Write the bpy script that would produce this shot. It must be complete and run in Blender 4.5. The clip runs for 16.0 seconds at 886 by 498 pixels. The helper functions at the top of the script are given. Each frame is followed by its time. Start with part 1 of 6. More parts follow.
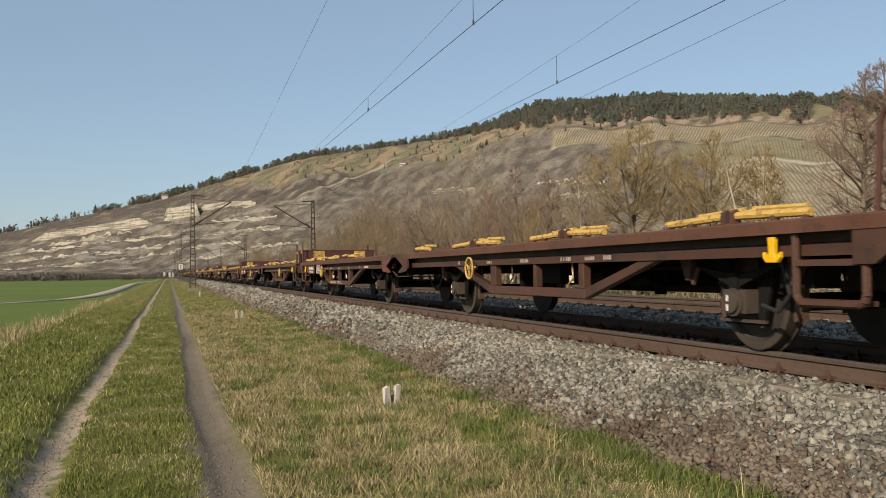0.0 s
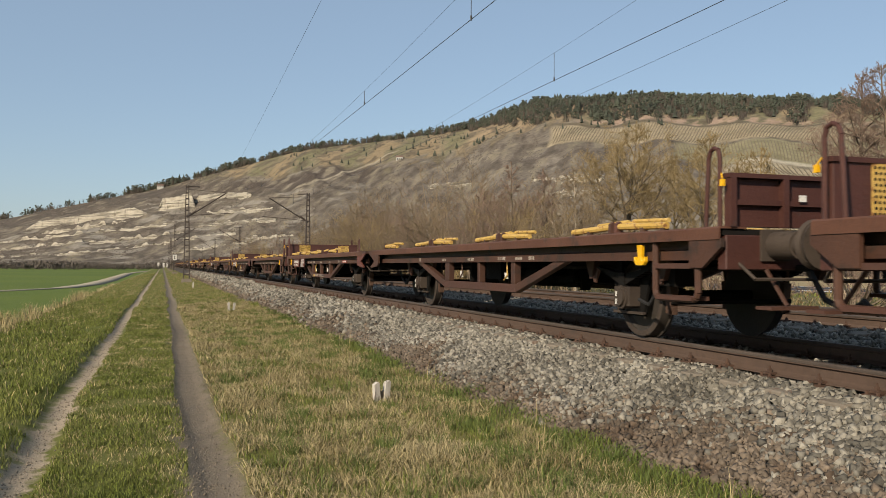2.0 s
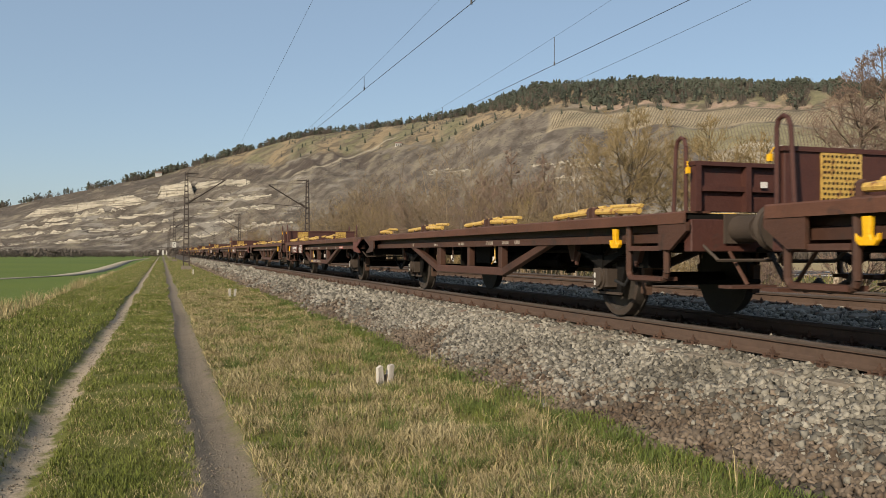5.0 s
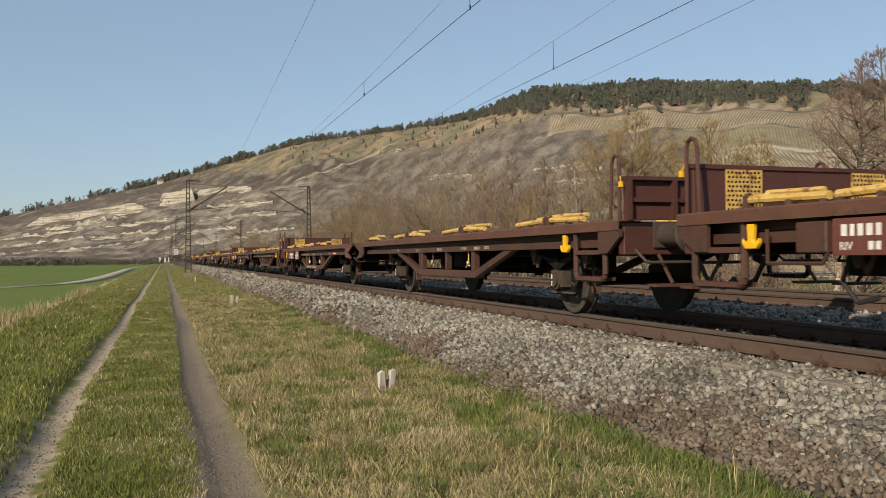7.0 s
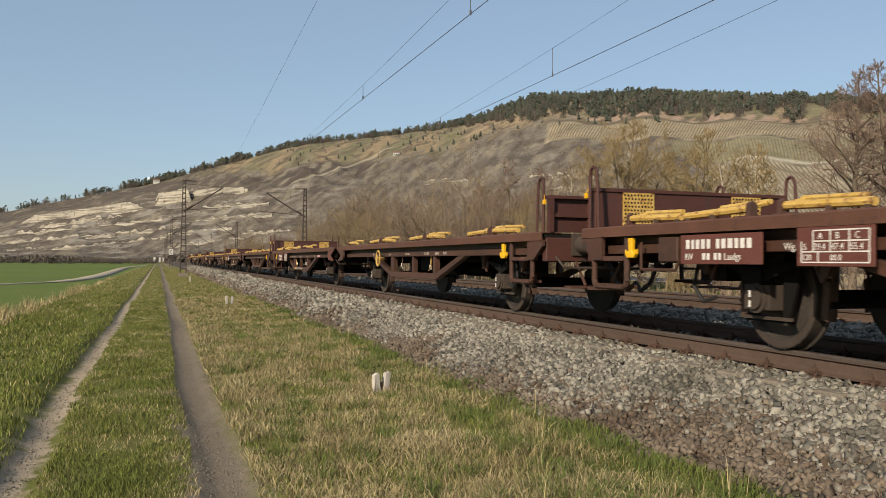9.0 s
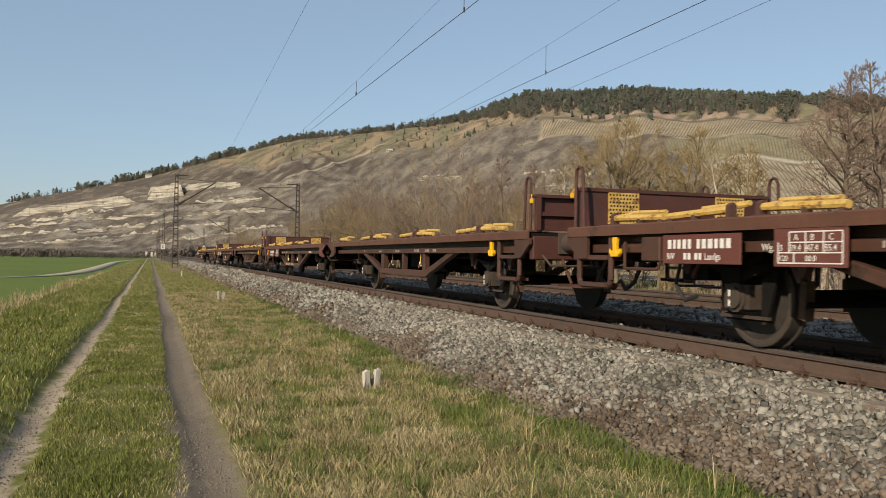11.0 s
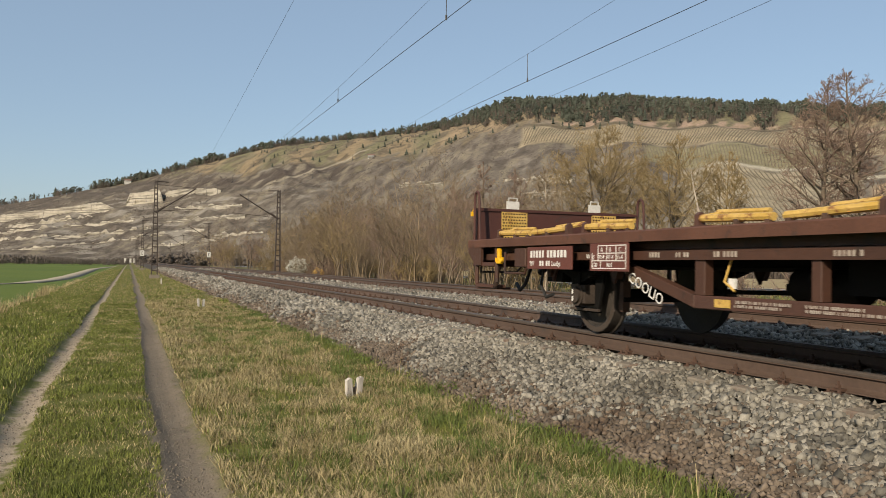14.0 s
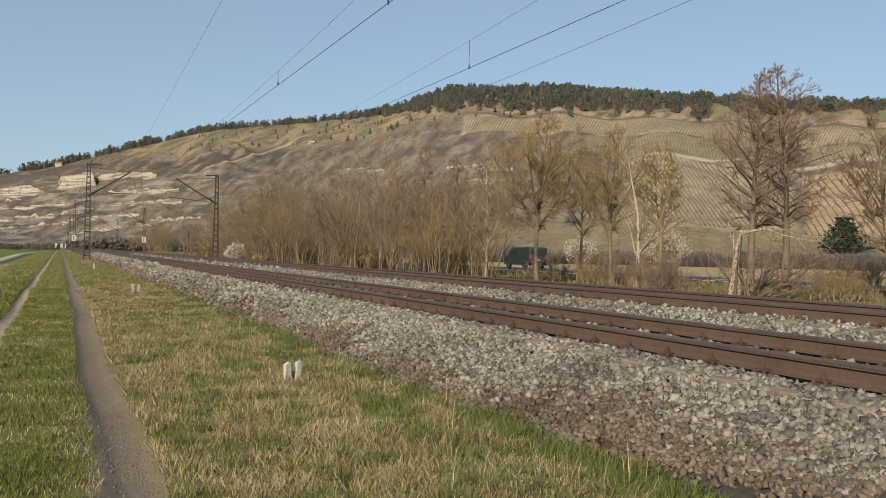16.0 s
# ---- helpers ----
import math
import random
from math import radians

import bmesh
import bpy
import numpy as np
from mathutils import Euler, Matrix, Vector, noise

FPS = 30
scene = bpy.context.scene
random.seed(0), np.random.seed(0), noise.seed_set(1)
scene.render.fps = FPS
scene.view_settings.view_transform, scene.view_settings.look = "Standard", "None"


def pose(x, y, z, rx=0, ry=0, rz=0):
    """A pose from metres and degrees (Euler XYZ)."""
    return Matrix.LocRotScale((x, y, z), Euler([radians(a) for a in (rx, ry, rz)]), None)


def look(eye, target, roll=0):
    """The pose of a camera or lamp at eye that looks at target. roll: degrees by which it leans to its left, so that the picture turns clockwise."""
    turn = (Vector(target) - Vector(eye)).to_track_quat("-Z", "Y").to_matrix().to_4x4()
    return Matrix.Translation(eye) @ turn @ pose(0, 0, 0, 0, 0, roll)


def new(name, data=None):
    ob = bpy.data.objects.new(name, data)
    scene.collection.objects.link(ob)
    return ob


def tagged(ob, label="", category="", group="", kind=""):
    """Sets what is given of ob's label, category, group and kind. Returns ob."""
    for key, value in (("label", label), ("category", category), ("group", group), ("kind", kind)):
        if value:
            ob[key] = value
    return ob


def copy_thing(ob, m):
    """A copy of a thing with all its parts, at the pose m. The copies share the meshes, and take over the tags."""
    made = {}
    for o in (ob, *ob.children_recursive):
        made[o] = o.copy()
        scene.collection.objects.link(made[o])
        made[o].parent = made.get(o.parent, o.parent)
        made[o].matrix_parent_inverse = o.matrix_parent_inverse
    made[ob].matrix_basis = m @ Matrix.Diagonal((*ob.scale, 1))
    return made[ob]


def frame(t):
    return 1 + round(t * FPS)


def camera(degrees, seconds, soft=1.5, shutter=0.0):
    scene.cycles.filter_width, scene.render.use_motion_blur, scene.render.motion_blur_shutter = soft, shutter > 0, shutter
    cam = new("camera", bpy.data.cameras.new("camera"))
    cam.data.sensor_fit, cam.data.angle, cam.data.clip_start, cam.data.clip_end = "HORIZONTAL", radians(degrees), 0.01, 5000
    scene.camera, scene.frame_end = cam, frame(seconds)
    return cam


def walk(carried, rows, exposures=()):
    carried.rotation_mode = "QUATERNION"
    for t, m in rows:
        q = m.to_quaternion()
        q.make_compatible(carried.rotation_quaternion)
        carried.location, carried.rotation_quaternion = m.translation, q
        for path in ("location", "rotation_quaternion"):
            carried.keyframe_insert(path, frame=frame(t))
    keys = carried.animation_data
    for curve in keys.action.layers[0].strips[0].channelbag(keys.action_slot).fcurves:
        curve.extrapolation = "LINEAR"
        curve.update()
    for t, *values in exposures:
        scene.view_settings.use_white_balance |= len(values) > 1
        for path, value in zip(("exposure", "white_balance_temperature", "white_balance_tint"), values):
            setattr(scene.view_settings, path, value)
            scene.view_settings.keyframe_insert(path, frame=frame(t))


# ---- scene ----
cam = camera(55.9, 16.0, soft=0.7, shutter=0.03)
# seconds, eye (x, y, z), yaw, pitch, roll; the rail heads lie at z = 0 and the track runs along +y
ROWS = [
    (0.0, -0.010, -0.000, 0.785, -18.22, 1.53, -0.72),
    (0.5, -0.010, 0.004, 0.779, -18.79, 1.51, -0.76),
    (1.0, -0.051, 0.017, 0.763, -18.90, 1.46, -0.37),
    (1.5, 0.012, 0.022, 0.764, -18.76, 1.39, 0.43),
    (2.0, 0.034, 0.044, 0.799, -18.56, 1.20, 0.29),
    (2.5, -0.002, 0.018, 0.744, -18.48, 1.04, 0.46),
    (3.0, -0.075, 0.027, 0.761, -18.65, 0.78, 0.13),
    (3.5, -0.063, 0.026, 0.736, -18.75, 0.60, 0.21),
    (4.0, 0.011, 0.052, 0.753, -18.68, 0.30, 0.37),
    (6.5, -0.046, 0.009, 0.775, -18.49, 0.34, -0.63),
    (7.0, -0.003, -0.000, 0.772, -18.49, 0.58, -0.52),
    (7.5, -0.026, -0.007, 0.755, -18.65, 0.89, -0.25),
    (8.0, -0.005, -0.006, 0.774, -18.79, 1.08, -0.13),
    (8.5, -0.005, -0.005, 0.737, -18.79, 1.09, 0.23),
    (9.0, -0.027, -0.010, 0.754, -18.81, 0.92, 0.53),
    (11.5, 0.004, -0.030, 0.779, -19.39, 0.67, 0.89),
    (12.0, 0.074, -0.024, 0.801, -19.58, 0.64, 0.42),
    (12.5, -0.063, -0.033, 0.791, -20.10, 1.13, 0.18),
    (13.0, -0.031, -0.014, 0.784, -20.38, 1.30, 0.36),
    (13.5, -0.030, -0.027, 0.754, -20.49, 1.35, 0.78),
    (14.0, -0.028, -0.020, 0.779, -20.58, 1.16, 0.92),
    (14.5, -0.000, -0.000, 0.785, -20.67, 0.87, 1.28),
    (15.0, 0.018, -0.009, 0.751, -22.56, 0.56, 2.26),
    (15.5, 0.041, -0.020, 0.775, -24.19, 0.49, 2.07),
    (16.0, -0.028, -0.056, 0.747, -24.63, 0.35, 1.22),
]
walk(cam, [(t, pose(x, y, z, 90 + pitch, 0, yaw) @ pose(0, 0, 0, 0, 0, roll)) for t, x, y, z, yaw, pitch, roll in ROWS],
     exposures=((0.0, 0.31, 7500, 11), (16.0, 0.31, 7500, 11)))

# ---- light ----
SUN_AZ = radians(231.0)  # compass bearing of the sun from +y, clockwise
SUN_EL = radians(28.5)
world = bpy.data.worlds.new("world")
scene.world = world
world.use_nodes = True
wn = world.node_tree
sky = wn.nodes.new("ShaderNodeTexSky")
sky.sky_type, sky.sun_disc = "NISHITA", False
sky.sun_elevation, sky.sun_rotation = SUN_EL, SUN_AZ
sky.altitude, sky.air_density, sky.dust_density, sky.ozone_density = 200, 1.0, 1.1, 4.0
wn.nodes["Background"].inputs[1].default_value = 0.107
haze = wn.nodes.new("ShaderNodeMix")
haze.data_type = "RGBA"
haze.inputs["Factor"].default_value, haze.inputs["B"].default_value = 0.45, (2.7, 3.9, 5.5, 1)
wn.links.new(sky.outputs[0], haze.inputs["A"])
wn.links.new(haze.outputs["Result"], wn.nodes["Background"].inputs[0])
sun = new("sun", bpy.data.lights.new("sun", "SUN"))
sun.data.energy, sun.data.angle, sun.data.color = 4.6, radians(0.6), (1.0, 0.93, 0.82)
to_sun = Vector((math.sin(SUN_AZ) * math.cos(SUN_EL), math.cos(SUN_AZ) * math.cos(SUN_EL), math.sin(SUN_EL)))
sun.matrix_world = look(to_sun * 50, (0, 0, 0))

# ---- materials ----


def nd(tree, kind, **inputs):
    n = tree.nodes.new(kind)
    for k, v in inputs.items():
        n.inputs[k.replace("_", " ")].default_value = v
    return n


def coords(tree, scale=(1, 1, 1), shuffle=False):
    """Object coordinates, scaled; shuffled from object to object where asked."""
    tc = nd(tree, "ShaderNodeTexCoord")
    mp = nd(tree, "ShaderNodeMapping", Scale=scale)
    tree.links.new(tc.outputs["Object"], mp.inputs["Vector"])
    if shuffle:
        oi, mul = nd(tree, "ShaderNodeObjectInfo"), tree.nodes.new("ShaderNodeMath")
        mul.operation, mul.inputs[1].default_value = "MULTIPLY", 37.0
        tree.links.new(oi.outputs["Random"], mul.inputs[0])
        tree.links.new(mul.outputs[0], mp.inputs["Location"])
    return mp.outputs["Vector"]


def ramp(tree, fac, stops):
    r = tree.nodes.new("ShaderNodeValToRGB")
    e = r.color_ramp.elements
    while len(e) < len(stops):
        e.new(0.5)
    for el, (p, c) in zip(e, stops):
        el.position, el.color = p, (c, c, c, 1) if isinstance(c, (int, float)) else (*c, 1)
    tree.links.new(fac, r.inputs["Fac"])
    return r.outputs["Color"]


def mixed(tree, fac, a, b, mode="MIX"):
    m = tree.nodes.new("ShaderNodeMix")
    m.data_type, m.blend_type = "RGBA", mode
    for sock, v in ((m.inputs["Factor"], fac), (m.inputs["A"], a), (m.inputs["B"], b)):
        if isinstance(v, bpy.types.NodeSocket):
            tree.links.new(v, sock)
        elif isinstance(v, (int, float)):
            sock.default_value = v
        else:
            sock.default_value = (*v, 1)
    return m.outputs["Result"]


def noise_tex(tree, vec, scale, detail=4.0, rough=0.55, distortion=0.0):
    n = nd(tree, "ShaderNodeTexNoise", Scale=scale, Detail=detail, Roughness=rough, Distortion=distortion)
    tree.links.new(vec, n.inputs["Vector"])
    return n.outputs["Fac"]


def bumped(tree, height, strength, distance=0.02):
    b = nd(tree, "ShaderNodeBump", Strength=strength, Distance=distance)
    tree.links.new(height, b.inputs["Height"])
    return b.outputs["Normal"]


def base(name):
    m = bpy.data.materials.new(name)
    m.use_nodes = True
    return m, m.node_tree, m.node_tree.nodes["Principled BSDF"]


def mat(name, c1, c2, rough=0.7, metal=0.0, big=1.5, small=25.0, c3=None, patch=0.62, bump=0.25, stretch=(1, 1, 1), island=0.0, spec=0.35):
    """A weathered surface: two colours at a large scale, a third in patches, fine grain and relief."""
    m, t, p = base(name)
    v = coords(t, stretch, shuffle=True)
    big_n, small_n = noise_tex(t, v, big, 5.0), noise_tex(t, v, small, 4.0, 0.6)
    col = mixed(t, ramp(t, big_n, ((0.32, 0.0), (0.68, 1.0))), c1, c2)
    if c3:
        col = mixed(t, ramp(t, noise_tex(t, v, big * 2.7, 6.0, 0.65), ((patch, 0.0), (patch + 0.08, 1.0))), col, c3)
    col = mixed(t, 0.55, col, ramp(t, small_n, ((0.25, 0.45), (0.75, 1.0))), "MULTIPLY")
    if island:
        g = nd(t, "ShaderNodeNewGeometry")
        col = mixed(t, island, col, ramp(t, g.outputs["Random Per Island"], ((0.0, 0.22), (0.45, 0.56), (1.0, 1.0))), "MULTIPLY")
    t.links.new(col, p.inputs["Base Color"])
    p.inputs["Metallic"].default_value = metal
    p.inputs["Specular IOR Level"].default_value = spec
    rr = ramp(t, small_n, ((0.2, max(rough - 0.12, 0.05)), (0.8, min(rough + 0.12, 1.0))))
    t.links.new(rr, p.inputs["Roughness"])
    if bump:
        t.links.new(bumped(t, small_n, bump), p.inputs["Normal"])
    return m


WAGON = mat("wagon_brown", (0.054, 0.025, 0.017), (0.08, 0.036, 0.023), 0.6, big=1.2, small=30, c3=(0.04, 0.024, 0.018), patch=0.56)
DECK_EDGE = mat("rusty_deck_edge", (0.085, 0.036, 0.022), (0.118, 0.051, 0.032), 0.66, big=2.0, small=35, c3=(0.06, 0.032, 0.023), patch=0.58)
CHORD = mat("chord_brown", (0.085, 0.037, 0.026), (0.066, 0.033, 0.024), 0.65, big=1.0, small=28, c3=(0.12, 0.048, 0.034), patch=0.6)
# near-black base colour: the deep shade under the wagons is put into it
UNDER = mat("underframe_shade_black", (0.006, 0.0055, 0.005), (0.01, 0.0085, 0.0075), 0.8, small=30, spec=0.15)
GRIME = mat("brake_dust_brown", (0.042, 0.03, 0.023), (0.066, 0.049, 0.038), 0.8, small=40, c3=(0.026, 0.019, 0.015))
WALL = mat("end_wall_brown", (0.06, 0.022, 0.017), (0.08, 0.03, 0.023), 0.6, big=1.5, small=30, c3=(0.055, 0.03, 0.025), patch=0.6)
PLATE = mat("red_brown_plate", (0.115, 0.037, 0.028), (0.135, 0.046, 0.034), 0.55, big=2.0, small=35, c3=(0.1, 0.04, 0.033), patch=0.62)
TYRE = mat("wheel_steel", (0.035, 0.03, 0.026), (0.06, 0.05, 0.042), 0.6, metal=0.2, small=30)
TREAD = mat("bright_tread", (0.35, 0.33, 0.31), (0.25, 0.23, 0.21), 0.35, metal=0.9, small=40)
YELLOW = mat("chock_yellow", (0.5, 0.31, 0.07), (0.58, 0.38, 0.12), 0.6, big=5, small=40, c3=(0.24, 0.11, 0.04), patch=0.54)
HOOK = mat("hook_yellow", (0.75, 0.38, 0.01), (0.8, 0.45, 0.02), 0.5, big=4, small=40)
RED = mat("faded_red", (0.28, 0.05, 0.04), (0.33, 0.07, 0.06), 0.6, big=4, small=40)
FADED = mat("faded_stencil", (0.3, 0.24, 0.2), (0.42, 0.37, 0.32), 0.7, big=8, small=50, bump=0.0)
WHITE = mat("white_lettering", (0.62, 0.6, 0.56), (0.7, 0.68, 0.64), 0.6, big=6, small=50, bump=0.0)
RUBBER = mat("hose_rubber", (0.015, 0.015, 0.015), (0.025, 0.023, 0.022), 0.7)
RAIL = mat("rail_rust", (0.078, 0.05, 0.037), (0.108, 0.07, 0.052), 0.75, big=0.6, small=20, c3=(0.06, 0.043, 0.035), patch=0.6)
RAILTOP = mat("rail_head", (0.066, 0.05, 0.041), (0.092, 0.072, 0.06), 0.6, metal=0.1, big=1, small=30)
SLEEPER = mat("sleeper_concrete", (0.165, 0.14, 0.112), (0.225, 0.19, 0.15), 0.9, big=2, small=30, c3=(0.15, 0.1, 0.075), patch=0.55)
CLIP = mat("fastener_rust", (0.06, 0.034, 0.024), (0.1, 0.055, 0.037), 0.75, big=6, small=40)
STONE = mat("ballast_stone", (0.225, 0.204, 0.165), (0.42, 0.39, 0.33), 0.9, big=0.6, small=30, c3=(0.19, 0.15, 0.115), patch=0.6, island=1.0, bump=0.5)
# darker than the stones: shadow in the gaps between them is painted in
BED = mat("ballast_gap_shade", (0.04, 0.033, 0.027), (0.07, 0.058, 0.046), 0.95, big=8, small=40, bump=1.0)
MAST = mat("mast_steel", (0.04, 0.03, 0.025), (0.06, 0.044, 0.036), 0.65, small=30)
WIRE = mat("wire_copper", (0.03, 0.032, 0.036), (0.045, 0.046, 0.05), 0.5, bump=0)
BARK = mat("bark_grey_brown", (0.135, 0.103, 0.075), (0.19, 0.15, 0.105), 0.9, big=2, small=30)
TWIG_Y = mat("twig_yellow_brown", (0.27, 0.195, 0.095), (0.39, 0.285, 0.14), 0.9, big=1, small=12, island=0.5)
TWIG_B = mat("twig_brown", (0.225, 0.165, 0.105), (0.31, 0.23, 0.145), 0.9, big=0.8, small=12, island=0.5)
TWIG_D = mat("twig_dark_reddish", (0.22, 0.15, 0.115), (0.3, 0.205, 0.155), 0.9, big=0.8, small=12, island=0.4)
PALE = mat("bare_pale_wood", (0.3, 0.22, 0.145), (0.46, 0.385, 0.3), 0.85, big=4, small=25, c3=(0.13, 0.095, 0.068), patch=0.48)
BIRCH = mat("birch_bark", (0.42, 0.36, 0.28), (0.3, 0.24, 0.18), 0.85, big=4, small=20)
BLOSSOM = mat("white_blossom", (0.5, 0.48, 0.4), (0.64, 0.61, 0.53), 0.9, island=0.3, bump=0)
SOILED = mat("soiled_ballast", (0.17, 0.13, 0.095), (0.26, 0.205, 0.155), 0.95, big=0.7, small=30, c3=(0.13, 0.09, 0.062), patch=0.52, island=0.8, bump=0.4)
STAKE = mat("weathered_stake", (0.42, 0.38, 0.33), (0.6, 0.56, 0.5), 0.9, big=8, small=60, c3=(0.12, 0.1, 0.085), patch=0.55, stretch=(2, 2, 0.15))
CRUMB = mat("soil_crumb", (0.17, 0.135, 0.1), (0.23, 0.19, 0.145), 0.95, island=0.4)
REED = mat("dull_dry_grass", (0.2, 0.155, 0.085), (0.28, 0.22, 0.12), 0.95, big=0.4, small=6, island=0.5, bump=0, spec=0.05)
ASPHALT = mat("asphalt", (0.05, 0.05, 0.052), (0.07, 0.07, 0.072), 0.85)
GRAVEL = mat("pale_track_gravel", (0.27, 0.24, 0.185), (0.34, 0.3, 0.235), 0.95, big=0.4, small=8, spec=0.05)
BLADE = mat("grass_green", (0.14, 0.175, 0.026), (0.22, 0.242, 0.053), 0.8, big=0.9, small=9, island=0.8, bump=0)
STRAW = mat("grass_straw", (0.4, 0.315, 0.15), (0.58, 0.475, 0.26), 0.85, big=1.1, small=9, island=0.8, bump=0)
CANE = mat("bare_vine_rows", (0.16, 0.135, 0.095), (0.22, 0.185, 0.13), 0.95, big=0.02, small=0.4, bump=0)
CONIFER = mat("pine_dark", (0.06, 0.073, 0.053), (0.1, 0.112, 0.078), 0.95, big=0.02, small=0.3, island=0.6, bump=0)
FIR = mat("evergreen_dark", (0.04, 0.056, 0.032), (0.062, 0.08, 0.046), 0.9, big=0.5, small=6, island=0.5, bump=0)
SCRUB = mat("scrub_brown", (0.105, 0.087, 0.074), (0.15, 0.123, 0.1), 0.95, big=0.02, small=0.3, island=0.45, bump=0)
TUFT = mat("tuft_dark_green", (0.09, 0.13, 0.026), (0.135, 0.178, 0.042), 0.8, big=2, small=12, island=0.4, bump=0)


def limestone():
    """Bedded pale rock: thin dark beds, fewer upright cracks, and weather stains."""
    m, t, p = base("limestone")
    beds = noise_tex(t, coords(t, (0.01, 0.01, 0.4)), 1.0, 6, 0.75)
    cracks = noise_tex(t, coords(t, (0.12, 0.12, 0.015)), 1.0, 5, 0.7)
    stain = noise_tex(t, coords(t), 0.02, 5)
    col = mixed(t, ramp(t, stain, ((0.35, 0.0), (0.65, 1.0))), (0.29, 0.262, 0.208), (0.41, 0.37, 0.3))
    col = mixed(t, ramp(t, beds, ((0.43, 0.95), (0.52, 0.0))), col, (0.12, 0.105, 0.085))
    col = mixed(t, ramp(t, cracks, ((0.36, 0.8), (0.43, 0.0))), col, (0.12, 0.1, 0.08))
    t.links.new(col, p.inputs["Base Color"])
    p.inputs["Roughness"].default_value = 0.95
    t.links.new(bumped(t, beds, 1.0, 2.0), p.inputs["Normal"])
    return m


LIME = limestone()
PAINT = mat("house_paint", (0.5, 0.48, 0.43), (0.58, 0.56, 0.52), 0.8)
ROOF = mat("roof_tile", (0.16, 0.1, 0.08), (0.2, 0.13, 0.1), 0.85)
VAN = mat("van_paint_dark", (0.02, 0.03, 0.03), (0.025, 0.035, 0.035), 0.3, bump=0, spec=0.5)
GLASS = mat("dark_glass", (0.02, 0.022, 0.025), (0.025, 0.027, 0.03), 0.08, bump=0, spec=0.6)

# ---- mesh helpers ----


class Shape:
    """Collects boxes, tubes and prisms into one mesh."""

    def __init__(self):
        self.v, self.f = [], []

    def add(self, verts, faces):
        n = len(self.v)
        self.v += [tuple(p) for p in verts]
        self.f += [tuple(i + n for i in f) for f in faces]
        return self

    def box(self, x0, x1, y0, y1, z0, z1):
        c = [(x, y, z) for x in (x0, x1) for y in (y0, y1) for z in (z0, z1)]
        return self.add(c, [(0, 1, 3, 2), (4, 6, 7, 5), (0, 4, 5, 1), (2, 3, 7, 6), (0, 2, 6, 4), (1, 5, 7, 3)])

    def rod(self, a, b, r, r2=None, n=8, caps=True):
        a, b = Vector(a), Vector(b)
        d = (b - a).normalized()
        u = d.orthogonal().normalized()
        w = d.cross(u)
        r2 = r if r2 is None else r2
        ring = [(math.cos(2 * math.pi * i / n), math.sin(2 * math.pi * i / n)) for i in range(n)]
        vs = [a + r * (c * u + s * w) for c, s in ring] + [b + r2 * (c * u + s * w) for c, s in ring]
        fs = [(i, (i + 1) % n, n + (i + 1) % n, n + i) for i in range(n)]
        if caps:
            fs += [tuple(range(n))[::-1], tuple(range(n, 2 * n))]
        return self.add(vs, fs)

    def pipe(self, pts, r, n=8):
        for a, b in zip(pts, pts[1:]):
            self.rod(a, b, r, n=n)
        return self

    def slab(self, outline, axis, lo, hi):
        """An outline in the two other axes, pushed out along the axis."""
        n, k = len(outline), "xyz".index(axis)
        vs = []
        for h in (lo, hi):
            for p in outline:
                q = list(p)
                q.insert(k, h)
                vs.append(q)
        fs = [(i, (i + 1) % n, n + (i + 1) % n, n + i) for i in range(n)]
        return self.add(vs, fs + [tuple(range(n))[::-1], tuple(range(n, 2 * n))])

    def lathe(self, profile, axis_at, n=24):
        """A profile of (x, r) turned round an axis along x through axis_at."""
        _, y, z = axis_at
        m = len(profile)
        vs = [(axis_at[0] + px, y + r * math.cos(2 * math.pi * i / n), z + r * math.sin(2 * math.pi * i / n)) for i in range(n) for px, r in profile]
        fs = [(i * m + j, i * m + j + 1, ((i + 1) % n) * m + j + 1, ((i + 1) % n) * m + j) for i in range(n) for j in range(m - 1)]
        return self.add(vs, fs)

    def mesh(self, name, material, bevel=0.0, smooth=False):
        me = bpy.data.meshes.new(name)
        me.from_pydata(self.v, [], self.f)
        bm = bmesh.new()
        bm.from_mesh(me)
        bmesh.ops.recalc_face_normals(bm, faces=bm.faces)
        if bevel:
            bmesh.ops.bevel(bm, geom=list(bm.edges), offset=bevel, segments=1, affect="EDGES", clamp_overlap=True)
        bm.to_mesh(me)
        bm.free()
        me.materials.append(material)
        if smooth:
            me.shade_smooth()
            me.set_sharp_from_angle(angle=radians(40))
        me.update()
        return me


def part(name, shape, material, parent=None, label="", bevel=0.0, smooth=False, at=None):
    """Links a shape, or a mesh, as one object under a thing or a part."""
    me = shape if isinstance(shape, bpy.types.Mesh) else shape.mesh(name, material, bevel, smooth)
    ob = new(name, me)
    ob.parent = parent
    if at is not None:
        ob.matrix_basis = at
    return tagged(ob, label) if label else ob


